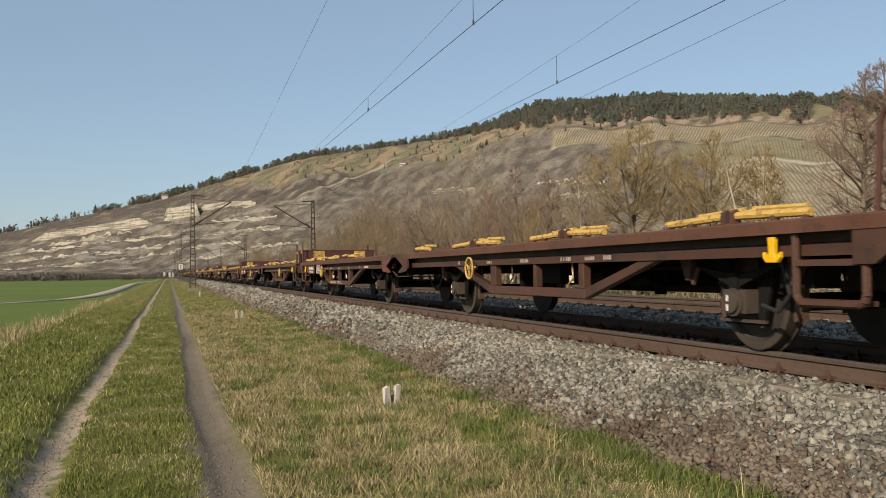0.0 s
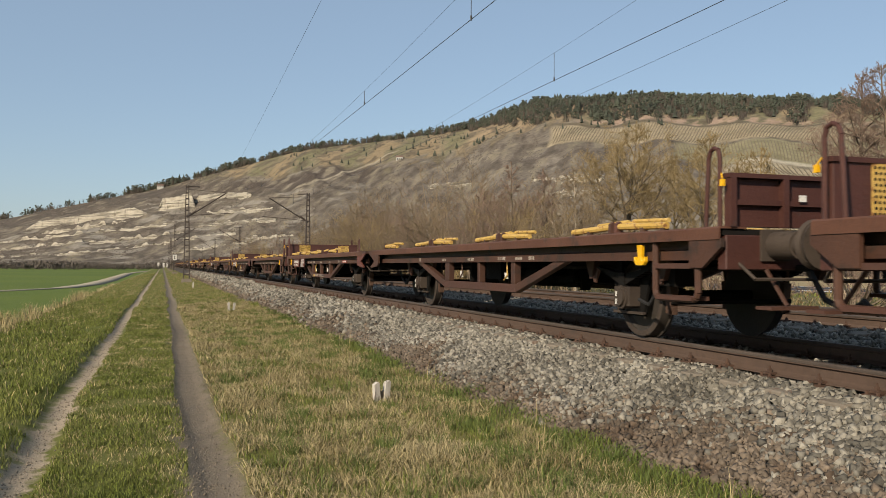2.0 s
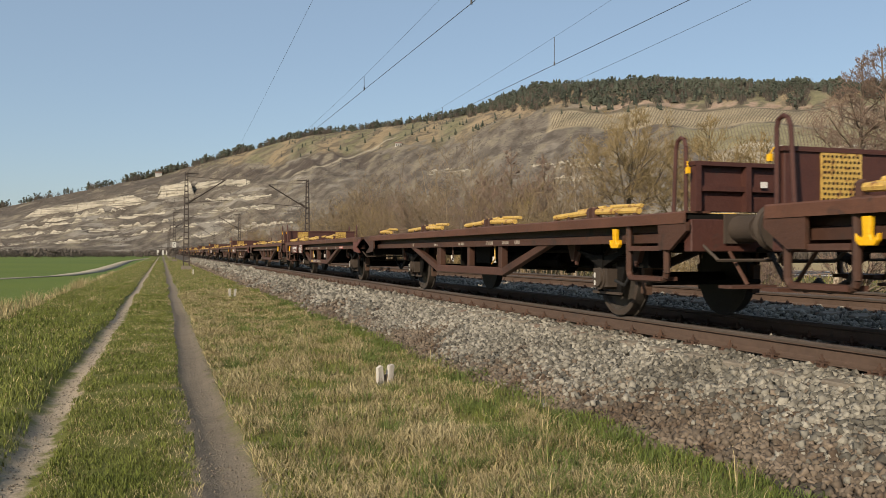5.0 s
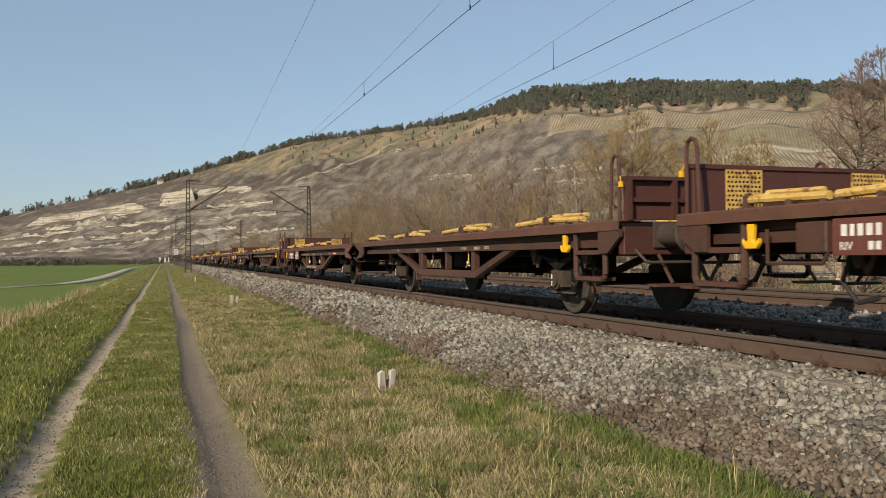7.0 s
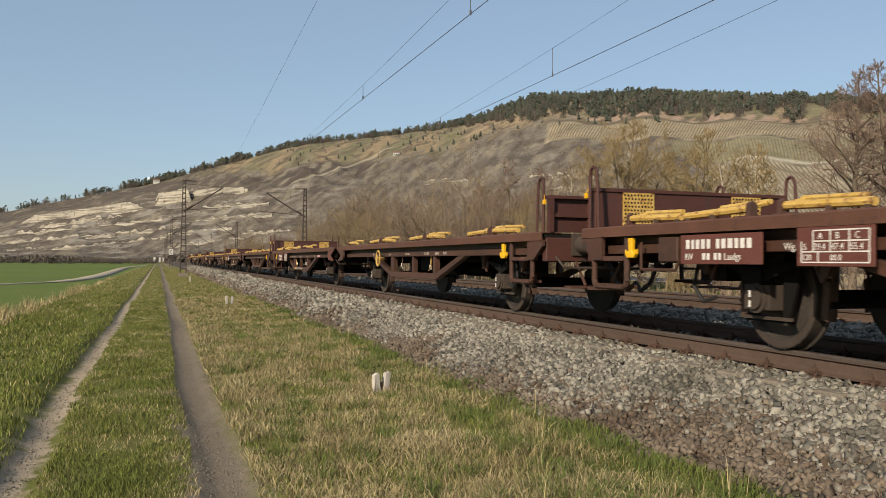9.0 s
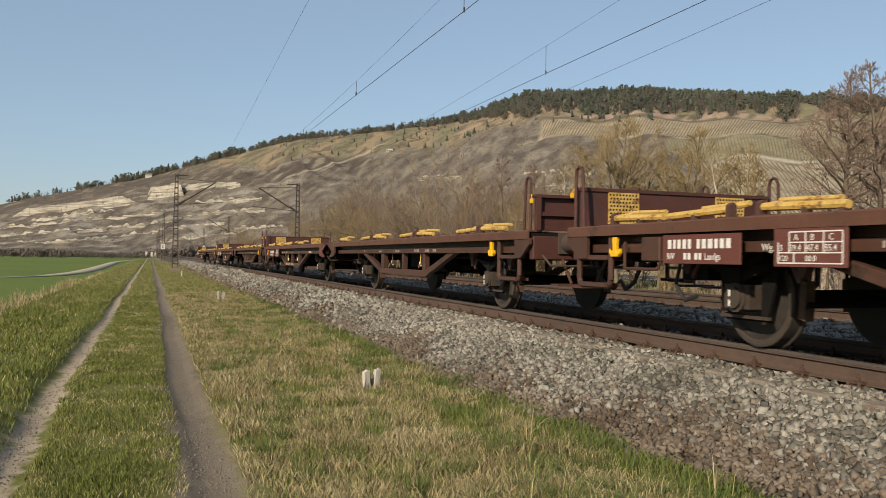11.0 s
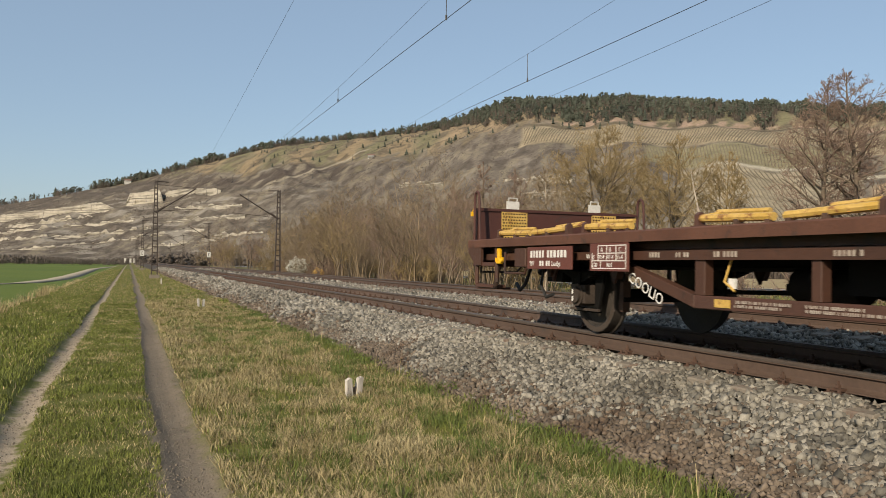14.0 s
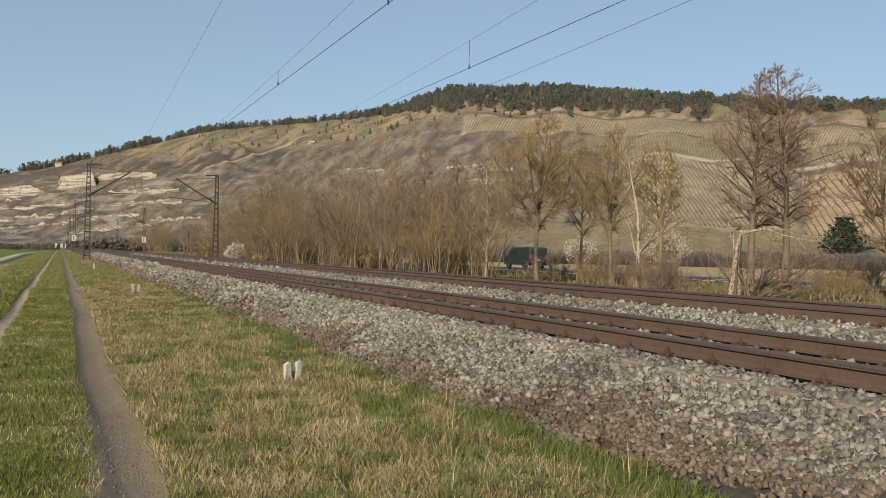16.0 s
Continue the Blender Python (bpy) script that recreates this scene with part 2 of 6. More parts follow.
def bulk(name, verts, faces, materials, slots=None, smooth=False):
    """One object from arrays of vertices and faces of equal size."""
    me = bpy.data.meshes.new(name)
    verts, faces = np.asarray(verts, np.float32), np.asarray(faces, np.int32)
    k = faces.shape[1]
    me.vertices.add(len(verts))
    me.vertices.foreach_set("co", verts.ravel())
    me.loops.add(faces.size)
    me.loops.foreach_set("vertex_index", faces.ravel())
    me.polygons.add(len(faces))
    me.polygons.foreach_set("loop_start", np.arange(0, faces.size, k, dtype=np.int32))
    for m in materials:
        me.materials.append(m)
    if slots is not None:
        me.polygons.foreach_set("material_index", np.asarray(slots, np.int32))
    me.update(calc_edges=True)
    me.validate()
    if smooth:
        me.shade_smooth()
    return me


def lettering(name, words, size, material, parent, at, label=""):
    """Words as a flat mesh in the built-in font."""
    cu = bpy.data.curves.new(name, "FONT")
    cu.body, cu.size, cu.extrude, cu.resolution_u = words, size, 0.001, 2
    tmp = bpy.data.objects.new(name, cu)
    me = bpy.data.meshes.new_from_object(tmp)
    bpy.data.objects.remove(tmp)
    me.materials.clear()
    me.materials.append(material)
    return part(name, me, material, parent, label, at=at)


# ---- ground ----
TRACK_X, FAR_X, GAUGE = 6.12, 10.12, 1.506
FAR_Z = 0.135  # the far track lies a little higher
rng = np.random.default_rng(7)


def smooth_step(x, a, b):
    t = np.clip((x - a) / (b - a), 0, 1)
    return t * t * (3 - 2 * t)


def ground_z(x, y):
    """Height of the ground: field, bank, track with two ruts, verge, track bed, and the low ground beyond."""
    z = np.interp(x, [-9, -4.6, -3.2, -1.4, 0.9, 2.2, 3.4, 4.2, 12.0, 13.2, 15.5, 26, 33, 60],
                  [-1.25, -1.2, -0.92, -0.82, -0.82, -0.8, -0.76, -0.72, -0.72, -0.8, -0.85, -0.85, -0.5, -0.55])
    wob = 0.05 * np.sin(y * 0.35) + 0.03 * np.sin(y * 0.9 + 1)
    for cx in (-1.03, 0.43):
        z = z - 0.055 * np.exp(-(((x - cx - wob) / 0.17) ** 4))
    z = z + 0.06 * np.exp(-(((x + 1.46 - wob) / 0.24) ** 2))
    z = z + 0.012 * np.sin(x * 5.1 + y * 1.7) * np.sin(y * 2.3 - x) + 0.02 * np.sin(x * 1.3 + 1.2) * np.sin(y * 0.7)
    return z


xs = np.unique(np.round(np.concatenate([-np.geomspace(9, 3500, 26)[::-1], np.arange(-9, -1.6, 0.3), np.arange(-1.6, 1.2, 0.05), np.arange(1.2, 5, 0.2), np.arange(5, 16, 1.0), np.geomspace(16, 3500, 26)]), 3))
ys = np.unique(np.round(np.concatenate([-np.geomspace(6, 1500, 10)[::-1], np.arange(-6, 3, 1.0), np.arange(3, 30, 0.25), np.geomspace(30, 4500, 80)]), 3))
gx, gy = np.meshgrid(xs, ys, indexing="ij")
gz = ground_z(gx, gy)
nx, ny = gx.shape
idx = np.arange(nx * ny).reshape(nx, ny)
quads = np.stack([idx[:-1, :-1], idx[1:, :-1], idx[1:, 1:], idx[:-1, 1:]], -1).reshape(-1, 4)


def ground_material():
    m, t, p = base("grass_and_soil")
    v = coords(t)
    sep = nd(t, "ShaderNodeSeparateXYZ")
    t.links.new(v, sep.inputs[0])
    n1, n2, n3 = noise_tex(t, v, 0.45, 5), noise_tex(t, v, 3.0, 6, 0.65), noise_tex(t, v, 30, 4, 0.7)
    # where across the path a point lies, with a ragged edge
    rag = t.nodes.new("ShaderNodeMath")
    rag.operation, rag.inputs[1].default_value, rag.inputs[2].default_value = "MULTIPLY_ADD", 0.5, -0.25
    t.links.new(n2, rag.inputs[0])
    wave = t.nodes.new("ShaderNodeMath")
    wave.operation = "ADD"
    t.links.new(sep.outputs["X"], wave.inputs[0])
    t.links.new(rag.outputs[0], wave.inputs[1])
    mr = nd(t, "ShaderNodeMapRange")
    mr.inputs["From Min"].default_value, mr.inputs["From Max"].default_value = -10.0, 10.0
    t.links.new(wave.outputs[0], mr.inputs["Value"])

    def at(x):
        return (x + 10.0) / 20.0

    green = mixed(t, ramp(t, n1, ((0.35, 0.0), (0.65, 1.0))), (0.095, 0.112, 0.02), (0.14, 0.15, 0.036))
    dry = mixed(t, ramp(t, n2, ((0.35, 0.0), (0.65, 1.0))), (0.23, 0.185, 0.085), (0.14, 0.13, 0.04))
    field = mixed(t, ramp(t, noise_tex(t, v, 0.02, 3), ((0.4, 0.0), (0.6, 1.0))), (0.125, 0.165, 0.034), (0.1, 0.145, 0.034))
    soil = mixed(t, ramp(t, n2, ((0.3, 0.0), (0.7, 1.0))), (0.22, 0.18, 0.135), (0.165, 0.135, 0.1))
    pale = mixed(t, ramp(t, n2, ((0.3, 0.0), (0.7, 1.0))), (0.41, 0.335, 0.245), (0.33, 0.265, 0.19))
    dryness = ramp(t, mr.outputs[0], ((at(-5), 0.0), (at(-1.0), 0.15), (at(0.2), 0.35), (at(1.0), 0.55), (at(2.2), 0.9), (at(3.0), 0.6), (at(3.5), 0.35), (at(5), 0.7)))
    dry_f = mixed(t, 0.6, dryness, n2, "OVERLAY")
    col = mixed(t, dry_f, green, dry)
    in_field = ramp(t, mr.outputs[0], ((at(-4.75), 1.0), (at(-4.5), 0.0)))
    margin = ramp(t, mr.outputs[0], ((at(-4.8), 0.0), (at(-4.55), 0.8), (at(-4.2), 0.8), (at(-3.9), 0.0)))
    col = mixed(t, margin, col, (0.3, 0.26, 0.14))
    col = mixed(t, in_field, col, field)
    wide = nd(t, "ShaderNodeMapRange")
    wide.inputs["From Min"].default_value, wide.inputs["From Max"].default_value = 0.0, 100.0
    t.links.new(sep.outputs["X"], wide.inputs["Value"])
    toe = ramp(t, mr.outputs[0], ((at(3.3), 0.0), (at(3.7), 0.9)))
    col = mixed(t, toe, col, (0.16, 0.115, 0.075))
    far = ramp(t, mr.outputs[0], ((at(9.6), 0.0), (at(9.9), 1.0)))
    col = mixed(t, far, col, mixed(t, ramp(t, n1, ((0.4, 0.0), (0.6, 1.0))), (0.2, 0.165, 0.09), (0.13, 0.13, 0.05)))
    stubble = ramp(t, wide.outputs[0], ((0.43, 0.0), (0.44, 1.0)))
    col = mixed(t, stubble, col, (0.35, 0.275, 0.155))
    rut_r = ramp(t, mr.outputs[0], ((at(0.13), 0.0), (at(0.21), 1.0), (at(0.56), 1.0), (at(0.76), 0.0)))
    rut_l = ramp(t, mr.outputs[0], ((at(-1.19), 0.0), (at(-1.12), 1.0), (at(-0.93), 1.0), (at(-0.86), 0.0)))
    col = mixed(t, rut_r, col, soil)
    col = mixed(t, rut_l, col, pale)
    col = mixed(t, 0.6, col, ramp(t, n3, ((0.25, 0.45), (0.75, 1.0))), "MULTIPLY")
    t.links.new(col, p.inputs["Base Color"])
    p.inputs["Roughness"].default_value = 0.95
    p.inputs["Specular IOR Level"].default_value = 0.15
    t.links.new(bumped(t, n3, 0.7, 0.03), p.inputs["Normal"])
    return m


ground = new("ground", bulk("ground", np.stack([gx, gy, gz], -1).reshape(-1, 3), quads, [ground_material()], smooth=True))
tagged(ground, "grassy ground with two worn wheel ruts and a green field", "ground", kind="structure")

# ---- track bed, sleepers, rails ----


def bed_z(x):
    return np.interp(x, [3.3, 3.75, 4.95, 5.2, 7.05, 7.3, 8.9, 9.2, 11.0, 11.3, 12.6, 13.1],
                     [-0.84, -0.70, -0.235, -0.2, -0.2, -0.24, -0.105, -0.065, -0.065, -0.105, -0.7, -0.86])


bx = np.array([3.3, 3.75, 4.2, 4.6, 4.95, 5.2, 5.6, 6.1, 6.6, 7.05, 7.3, 8.1, 8.9, 9.2, 10.1, 11.0, 11.3, 12.0, 12.6, 13.1])
by = np.unique(np.concatenate([np.arange(-40, 60, 1.0), np.geomspace(60, 2500, 40)]))
Bx, By = np.meshgrid(bx, by, indexing="ij")
k = np.arange(Bx.size).reshape(Bx.shape)
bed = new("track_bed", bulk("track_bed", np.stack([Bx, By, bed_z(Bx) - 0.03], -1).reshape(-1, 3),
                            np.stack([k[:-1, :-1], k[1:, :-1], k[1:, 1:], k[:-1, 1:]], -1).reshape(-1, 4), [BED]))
tagged(bed, "sloping bed under two tracks, coloured dark as the shade between ballast stones", "track bed", kind="structure")


def stone_cloud(x, y, z, size, seed, round_=False):
    """Angular broken stones at the given places, as one array of vertices and triangles."""
    r = np.random.default_rng(seed)
    ico = np.array([(a, b, c) for a in (-1, 1) for b in (-1, 1) for c in (-1, 1)]) * 0.72
    tri = np.array([(0, 1, 3), (0, 3, 2), (4, 6, 7), (4, 7, 5), (0, 4, 5), (0, 5, 1), (2, 3, 7), (2, 7, 6), (0, 2, 6), (0, 6, 4), (1, 5, 7), (1, 7, 3)])
    if round_:
        t = (1 + 5**0.5) / 2
        ico = np.array([(-1, t, 0), (1, t, 0), (-1, -t, 0), (1, -t, 0), (0, -1, t), (0, 1, t), (0, -1, -t), (0, 1, -t), (t, 0, -1), (t, 0, 1), (-t, 0, -1), (-t, 0, 1)]) / 1.902
        tri = np.array([(0, 11, 5), (0, 5, 1), (0, 1, 7), (0, 7, 10), (0, 10, 11), (1, 5, 9), (5, 11, 4), (11, 10, 2), (10, 7, 6), (7, 1, 8), (3, 9, 4), (3, 4, 2), (3, 2, 6), (3, 6, 8), (3, 8, 9), (4, 9, 5), (2, 4, 11), (6, 2, 10), (8, 6, 7), (9, 8, 1)])
    nv = len(ico)
    n = len(x)
    p = (ico[None] * (1 + r.uniform(-0.28, 0.16, (n, nv, 1))) + r.uniform(-0.16, 0.16, (n, nv, 3))) * r.uniform(0.55, 1.25, (n, 1, 3)) * size[:, None, None]
    q = r.normal(size=(n, 4))
    q /= np.linalg.norm(q, axis=1, keepdims=True)
    w, a, b, c = q.T
    R = np.stack([1 - 2 * (b * b + c * c), 2 * (a * b - c * w), 2 * (a * c + b * w), 2 * (a * b + c * w), 1 - 2 * (a * a + c * c), 2 * (b * c - a * w),
                  2 * (a * c - b * w), 2 * (b * c + a * w), 1 - 2 * (a * a + b * b)], -1).reshape(n, 3, 3)
    p = np.einsum("nij,nkj->nki", R, p) + np.stack([x, y, z], -1)[:, None]
    return p.reshape(-1, 3), (tri[None] + nv * np.arange(n)[:, None, None]).reshape(-1, 3)


def scatter(n, x0, x1, y0, y1, seed, size):
    r = np.random.default_rng(seed)
    x = r.uniform(x0, x1, n)
    y = y0 + (y1 - y0) * r.uniform(0, 1, n) ** 1.6
    s = r.uniform(0.5, 1.35, n) * size
    return x, y, bed_z(x) - 0.012 + r.uniform(-0.5, 0.75, n) * s, s


pieces = [scatter(48000, 3.4, 5.22, 3.2, 20, 1, 0.0315), scatter(9000, 3.4, 5.1, 17, 55, 2, 0.055), scatter(3500, 5.55, 6.75, 3.5, 22, 3, 0.036), scatter(20000, 7.0, 9.35, 4.5, 40, 4, 0.038), scatter(5000, 3.5, 5.1, 50, 150, 6, 0.1), scatter(1500, 7.0, 9.3, 38, 120, 7, 0.08), scatter(1500, 11, 12.4, 8, 40, 5, 0.045)]
sx, sy, sz, ss = (np.concatenate(c) for c in zip(*pieces))
toe = 0.5 * np.clip((6.4 - sy) / 2.6, 0, 1)  # the heap draws back towards the path's start
low = sx < 4.12 + toe + 0.35 * np.sin(sy * 1.3) * np.sin(sy * 0.37) + np.random.default_rng(8).normal(0, 0.2, len(sx))
sz = np.where(low, sz - 0.01, sz)
ss = np.where(low, ss * 0.85, ss)
sz = np.where((sx > 4.75) & (sx < 5.04), sz + 0.02, sz)
keep = (sx > 3.5 + toe + np.random.default_rng(12).normal(0, 0.08, len(sx))) & ~((np.abs(((sy - 0.0) % 0.6) - 0.3) < 0.15) & (sx > 5.06) & (sx < 7.3) & (np.random.default_rng(9).uniform(size=len(sx)) < 0.75))
for name, which, material, label in (("ballast_stones", keep & ~low, STONE, "loose angular grey ballast stones heaped along the track"),
                                     ("soiled_ballast", keep & low, SOILED, "brown earth-stained ballast stones at the foot of the heap")):
    tagged(new(name, bulk(name, *stone_cloud(sx[which], sy[which], sz[which], ss[which], 5), [material])), label, "ballast", kind="stuff")
rc = np.random.default_rng(31)
cx_ = np.concatenate([rc.normal(-1.03, 0.09, 1500), rc.normal(0.47, 0.2, 3200)])
cy_ = 3.6 + 22 * rc.uniform(0, 1, len(cx_)) ** 1.7
tagged(new("soil_crumbs", bulk("soil_crumbs", *stone_cloud(cx_, cy_, ground_z(cx_, cy_) + 0.002, rc.uniform(0.004, 0.011, len(cx_)), 6), [CRUMB])), "crumbs of earth and grit in the wheel ruts", "soil", kind="stuff")


def rail_section():
    """Half outline of a rail from its foot to its head, made whole by its mirror."""
    h = [(0.075, -0.172), (0.075, -0.161), (0.03, -0.148), (0.009, -0.13), (0.009, -0.055), (0.034, -0.042), (0.036, -0.012), (0.03, -0.002)]
    return h + [(-a, b) for a, b in h[::-1]]


def rail(name, x, z):
    ob = tagged(new(name), "rust-brown steel running rail on concrete sleepers", "rail", "running rails", "structure")
    ob.location = (x, 0, z)
    sh = Shape()
    sh.slab(rail_section(), "y", -60, 1800)
    part("rail_body", sh, RAIL, ob, smooth=True)
    part("running_surface", Shape().slab([(-0.0375, -0.03), (-0.0375, -0.012), (-0.031, 0.0), (0.031, 0.0), (0.0375, -0.012), (0.0375, -0.03)], "y", -60, 1800), RAILTOP, ob, "worn smoother rail head")
    return ob


for i, cx in enumerate((TRACK_X - GAUGE / 2, TRACK_X + GAUGE / 2, FAR_X - GAUGE / 2, FAR_X + GAUGE / 2)):
    rail("rail", cx, 0.0 if i < 2 else FAR_Z)

sleeper_me = Shape().slab([(-1.3, -0.37), (1.3, -0.37), (1.3, -0.21), (1.05, -0.185), (0.45, -0.185), (0.3, -0.2), (-0.3, -0.2), (-0.45, -0.185), (-1.05, -0.185), (-1.3, -0.21)], "y", -0.14, 0.14).mesh("sleeper", SLEEPER, 0.012)


def fastener_shape():
    """Ribbed plate, two clamp plates, nuts and spring washers each side of the rail foot."""
    s = Shape().box(-0.17, 0.17, -0.08, 0.08, -0.188, -0.172)
    for sgn in (-1, 1):
        s.box(sgn * 0.06, sgn * 0.115, -0.05, 0.05, -0.165, -0.142)
        s.rod((sgn * 0.1, 0, -0.15), (sgn * 0.1, 0, -0.085), 0.012, n=6)
        s.rod((sgn * 0.1, 0, -0.142), (sgn * 0.1, 0, -0.112), 0.024, n=6)
        for yy in (-0.055, 0.055):
            s.rod((sgn * 0.145, yy, -0.175), (sgn * 0.145, yy, -0.145), 0.016, n=6)
    return s


clip_me = fastener_shape().mesh("rail_fastener", CLIP)
for tx, y0, n in ((TRACK_X, 0.0, 130), (FAR_X, 0.2, 110)):
    t_ob = tagged(new("track_panel"), "concrete sleepers with rusty rail fastenings half sunk in ballast", "track", "tracks", "structure")
    t_ob.location = (tx, 0, 0 if tx == TRACK_X else FAR_Z)
    for j in range(n):
        y = y0 + 0.3 + 0.6 * j
        sl = part("sleeper", sleeper_me, SLEEPER, t_ob, at=pose(0, y, 0))
        for sgn in (-1, 1):
            part("rail_fastener", clip_me, CLIP, sl, at=pose(sgn * GAUGE / 2, 0, 0))

# ---- the train: pairs of short two-axle flat wagons ----
AX, HALF, EDGE = 4.02, 6.45, 1.47


def wheelset(unit, y):
    for sgn in (-1, 1):
        w = part("wheel", Shape().lathe([(0.07 * sgn, 0.0), (0.07 * sgn, 0.1), (0.045 * sgn, 0.13), (0.03 * sgn, 0.34), (0.065 * sgn, 0.375), (0.07 * sgn, 0.455), (-0.045 * sgn, 0.46), (-0.05 * sgn, 0.485), (-0.075 * sgn, 0.485), (-0.075 * sgn, 0.0)], (0, 0, 0), 32), TYRE, unit, smooth=True,
                 at=pose(sgn * 0.76, y, 0.46))
        part("tyre_face", Shape().lathe([(0.072 * sgn, 0.39), (0.074 * sgn, 0.4), (0.074 * sgn, 0.445), (0.07 * sgn, 0.45)], (0, 0, 0), 32), GRIME, w, "dusty grey wheel rim")
        a = part("axle_box", Shape().rod((sgn * 0.88, y, 0.46), (sgn * 1.1, y, 0.46), 0.135, n=14).box(*sorted((sgn * 0.9, sgn * 1.08)), y - 0.17, y + 0.17, 0.36, 0.58), GRIME, unit, "grey dusty axle box", bevel=0.0, smooth=True)
        part("cover", Shape().rod((sgn * 1.1, y, 0.46), (sgn * 1.13, y, 0.46), 0.1, n=14).box(*sorted((sgn * 1.13, sgn * 1.135)), y + 0.03, y + 0.045, 0.4, 0.53), GRIME, a, smooth=True)
        if sgn < 0:
            part("reflective_strip", Shape().box(*sorted((sgn * 1.137, sgn * 1.142)), y + 0.015, y + 0.04, 0.47, 0.53).box(*sorted((sgn * 1.137, sgn * 1.142)), y + 0.015, y + 0.04, 0.38, 0.44), WHITE, a, "white marks")
        g = Shape()
        for s2 in (-1, 1):
            g.slab([(y + s2 * 0.19, 0.3), (y + s2 * 0.27, 0.3), (y + s2 * 0.45, 0.88), (y + s2 * 0.2, 0.88)], "x", *sorted((sgn * 0.93, sgn * 0.96)))
        g.box(*sorted((sgn * 0.925, sgn * 0.965)), y - 0.29, y + 0.29, 0.25, 0.3)
        part("axle_guard", g, UNDER, unit, "axle guard plates darkened with underframe shade")
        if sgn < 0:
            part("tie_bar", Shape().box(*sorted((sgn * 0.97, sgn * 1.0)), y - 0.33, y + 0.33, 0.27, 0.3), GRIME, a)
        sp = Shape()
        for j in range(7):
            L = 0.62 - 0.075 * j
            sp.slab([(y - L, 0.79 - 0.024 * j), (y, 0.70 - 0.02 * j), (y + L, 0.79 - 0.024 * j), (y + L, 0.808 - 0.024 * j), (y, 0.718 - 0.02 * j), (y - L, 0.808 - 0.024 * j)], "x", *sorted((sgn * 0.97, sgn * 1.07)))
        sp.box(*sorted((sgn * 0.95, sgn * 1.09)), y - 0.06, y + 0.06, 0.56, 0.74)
        part("leaf_spring", sp, UNDER, unit, "laminated leaf spring darkened with underframe shade")
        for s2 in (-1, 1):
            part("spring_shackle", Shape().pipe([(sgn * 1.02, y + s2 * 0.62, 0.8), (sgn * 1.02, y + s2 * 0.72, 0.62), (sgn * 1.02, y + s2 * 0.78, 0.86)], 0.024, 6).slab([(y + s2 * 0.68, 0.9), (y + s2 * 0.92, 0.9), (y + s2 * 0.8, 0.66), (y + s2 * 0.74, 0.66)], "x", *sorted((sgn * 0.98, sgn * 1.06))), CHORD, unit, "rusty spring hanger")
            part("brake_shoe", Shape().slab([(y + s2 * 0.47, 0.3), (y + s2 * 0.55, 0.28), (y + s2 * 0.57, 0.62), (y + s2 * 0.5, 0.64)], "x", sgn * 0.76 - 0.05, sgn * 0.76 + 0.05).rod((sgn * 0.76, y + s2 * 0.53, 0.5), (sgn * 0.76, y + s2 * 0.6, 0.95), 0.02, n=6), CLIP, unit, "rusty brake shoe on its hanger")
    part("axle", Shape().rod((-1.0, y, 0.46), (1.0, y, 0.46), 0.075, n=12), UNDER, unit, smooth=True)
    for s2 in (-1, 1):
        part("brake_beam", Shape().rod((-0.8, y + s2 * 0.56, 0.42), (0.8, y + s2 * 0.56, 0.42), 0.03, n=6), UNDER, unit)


def chock(unit, y, sgn, flip, L=0.92):
    """A yellow tubular wheel chock with its sliding bracket, on the deck's edge."""
    x, z, f = sgn * (EDGE - 0.1), 1.165, -1 if flip else 1
    c = part("wheel_chock", Shape().rod((x, y - f * L / 2, z + 0.05), (x, y + f * L / 2, z + 0.075), 0.036, n=8), YELLOW, unit, "worn yellow tubular wheel chock", smooth=True)
    part("inner_tube", Shape().rod((x - sgn * 0.2, y - f * 0.2, z + 0.12), (x - sgn * 0.2, y + f * L * 0.5, z + 0.14), 0.025, n=8), YELLOW, c, smooth=True)
    cheek = [(x - 0.04, z), (x + 0.04, z), (x + 0.035, z + 0.11), (x, z + 0.135), (x - 0.035, z + 0.11)]
    part("bracket", Shape().slab(cheek, "y", *sorted((y + f * (L / 2 - 0.03), y + f * (L / 2 + 0.03)))), CHORD, c, "rusty end bracket")
    part("cross_tube", Shape().rod((x, y + f * L * 0.46, z + 0.085), (x - sgn * 0.22, y + f * L * 0.46, z + 0.13), 0.022, n=6), YELLOW, c)
    part("bracket_foot", Shape().box(x - 0.05, x + 0.05, *sorted((y + f * (L / 2 - 0.13), y + f * (L / 2 + 0.07))), z - 0.012, z + 0.012), CHORD, c)
    for k_, zt in ((0.05, 0.05), (0.45, 0.03)):
        part("support", Shape().box(x - 0.03, x + 0.03, y - f * L * k_ - 0.03, y - f * L * k_ + 0.03, z - 0.01, z + zt), CLIP, c)


def plate_bars(parent, x, y0, y1, z, h, material, name, label, gap=0.35):
    """Unreadable writing as plain bars along y."""
    s, y, r = Shape(), y0, random.Random(int(abs(y0) * 100))
    while y < y1 - h * 0.5:
        w = h * r.uniform(0.45, 0.75)
        s.box(x - 0.002, x, y, min(y + w, y1), z, z + h)
        y += w + h * (gap if r.random() < 0.75 else 1.0)
    tagged(part(name, s, material, parent, label), kind="stuff")


def text_pose(x, y, z):
    """On a side that faces -x, reading from higher y to lower y."""
    return Matrix(((0, 0, -1, x), (-1, 0, 0, y), (0, 1, 0, z), (0, 0, 0, 1)))


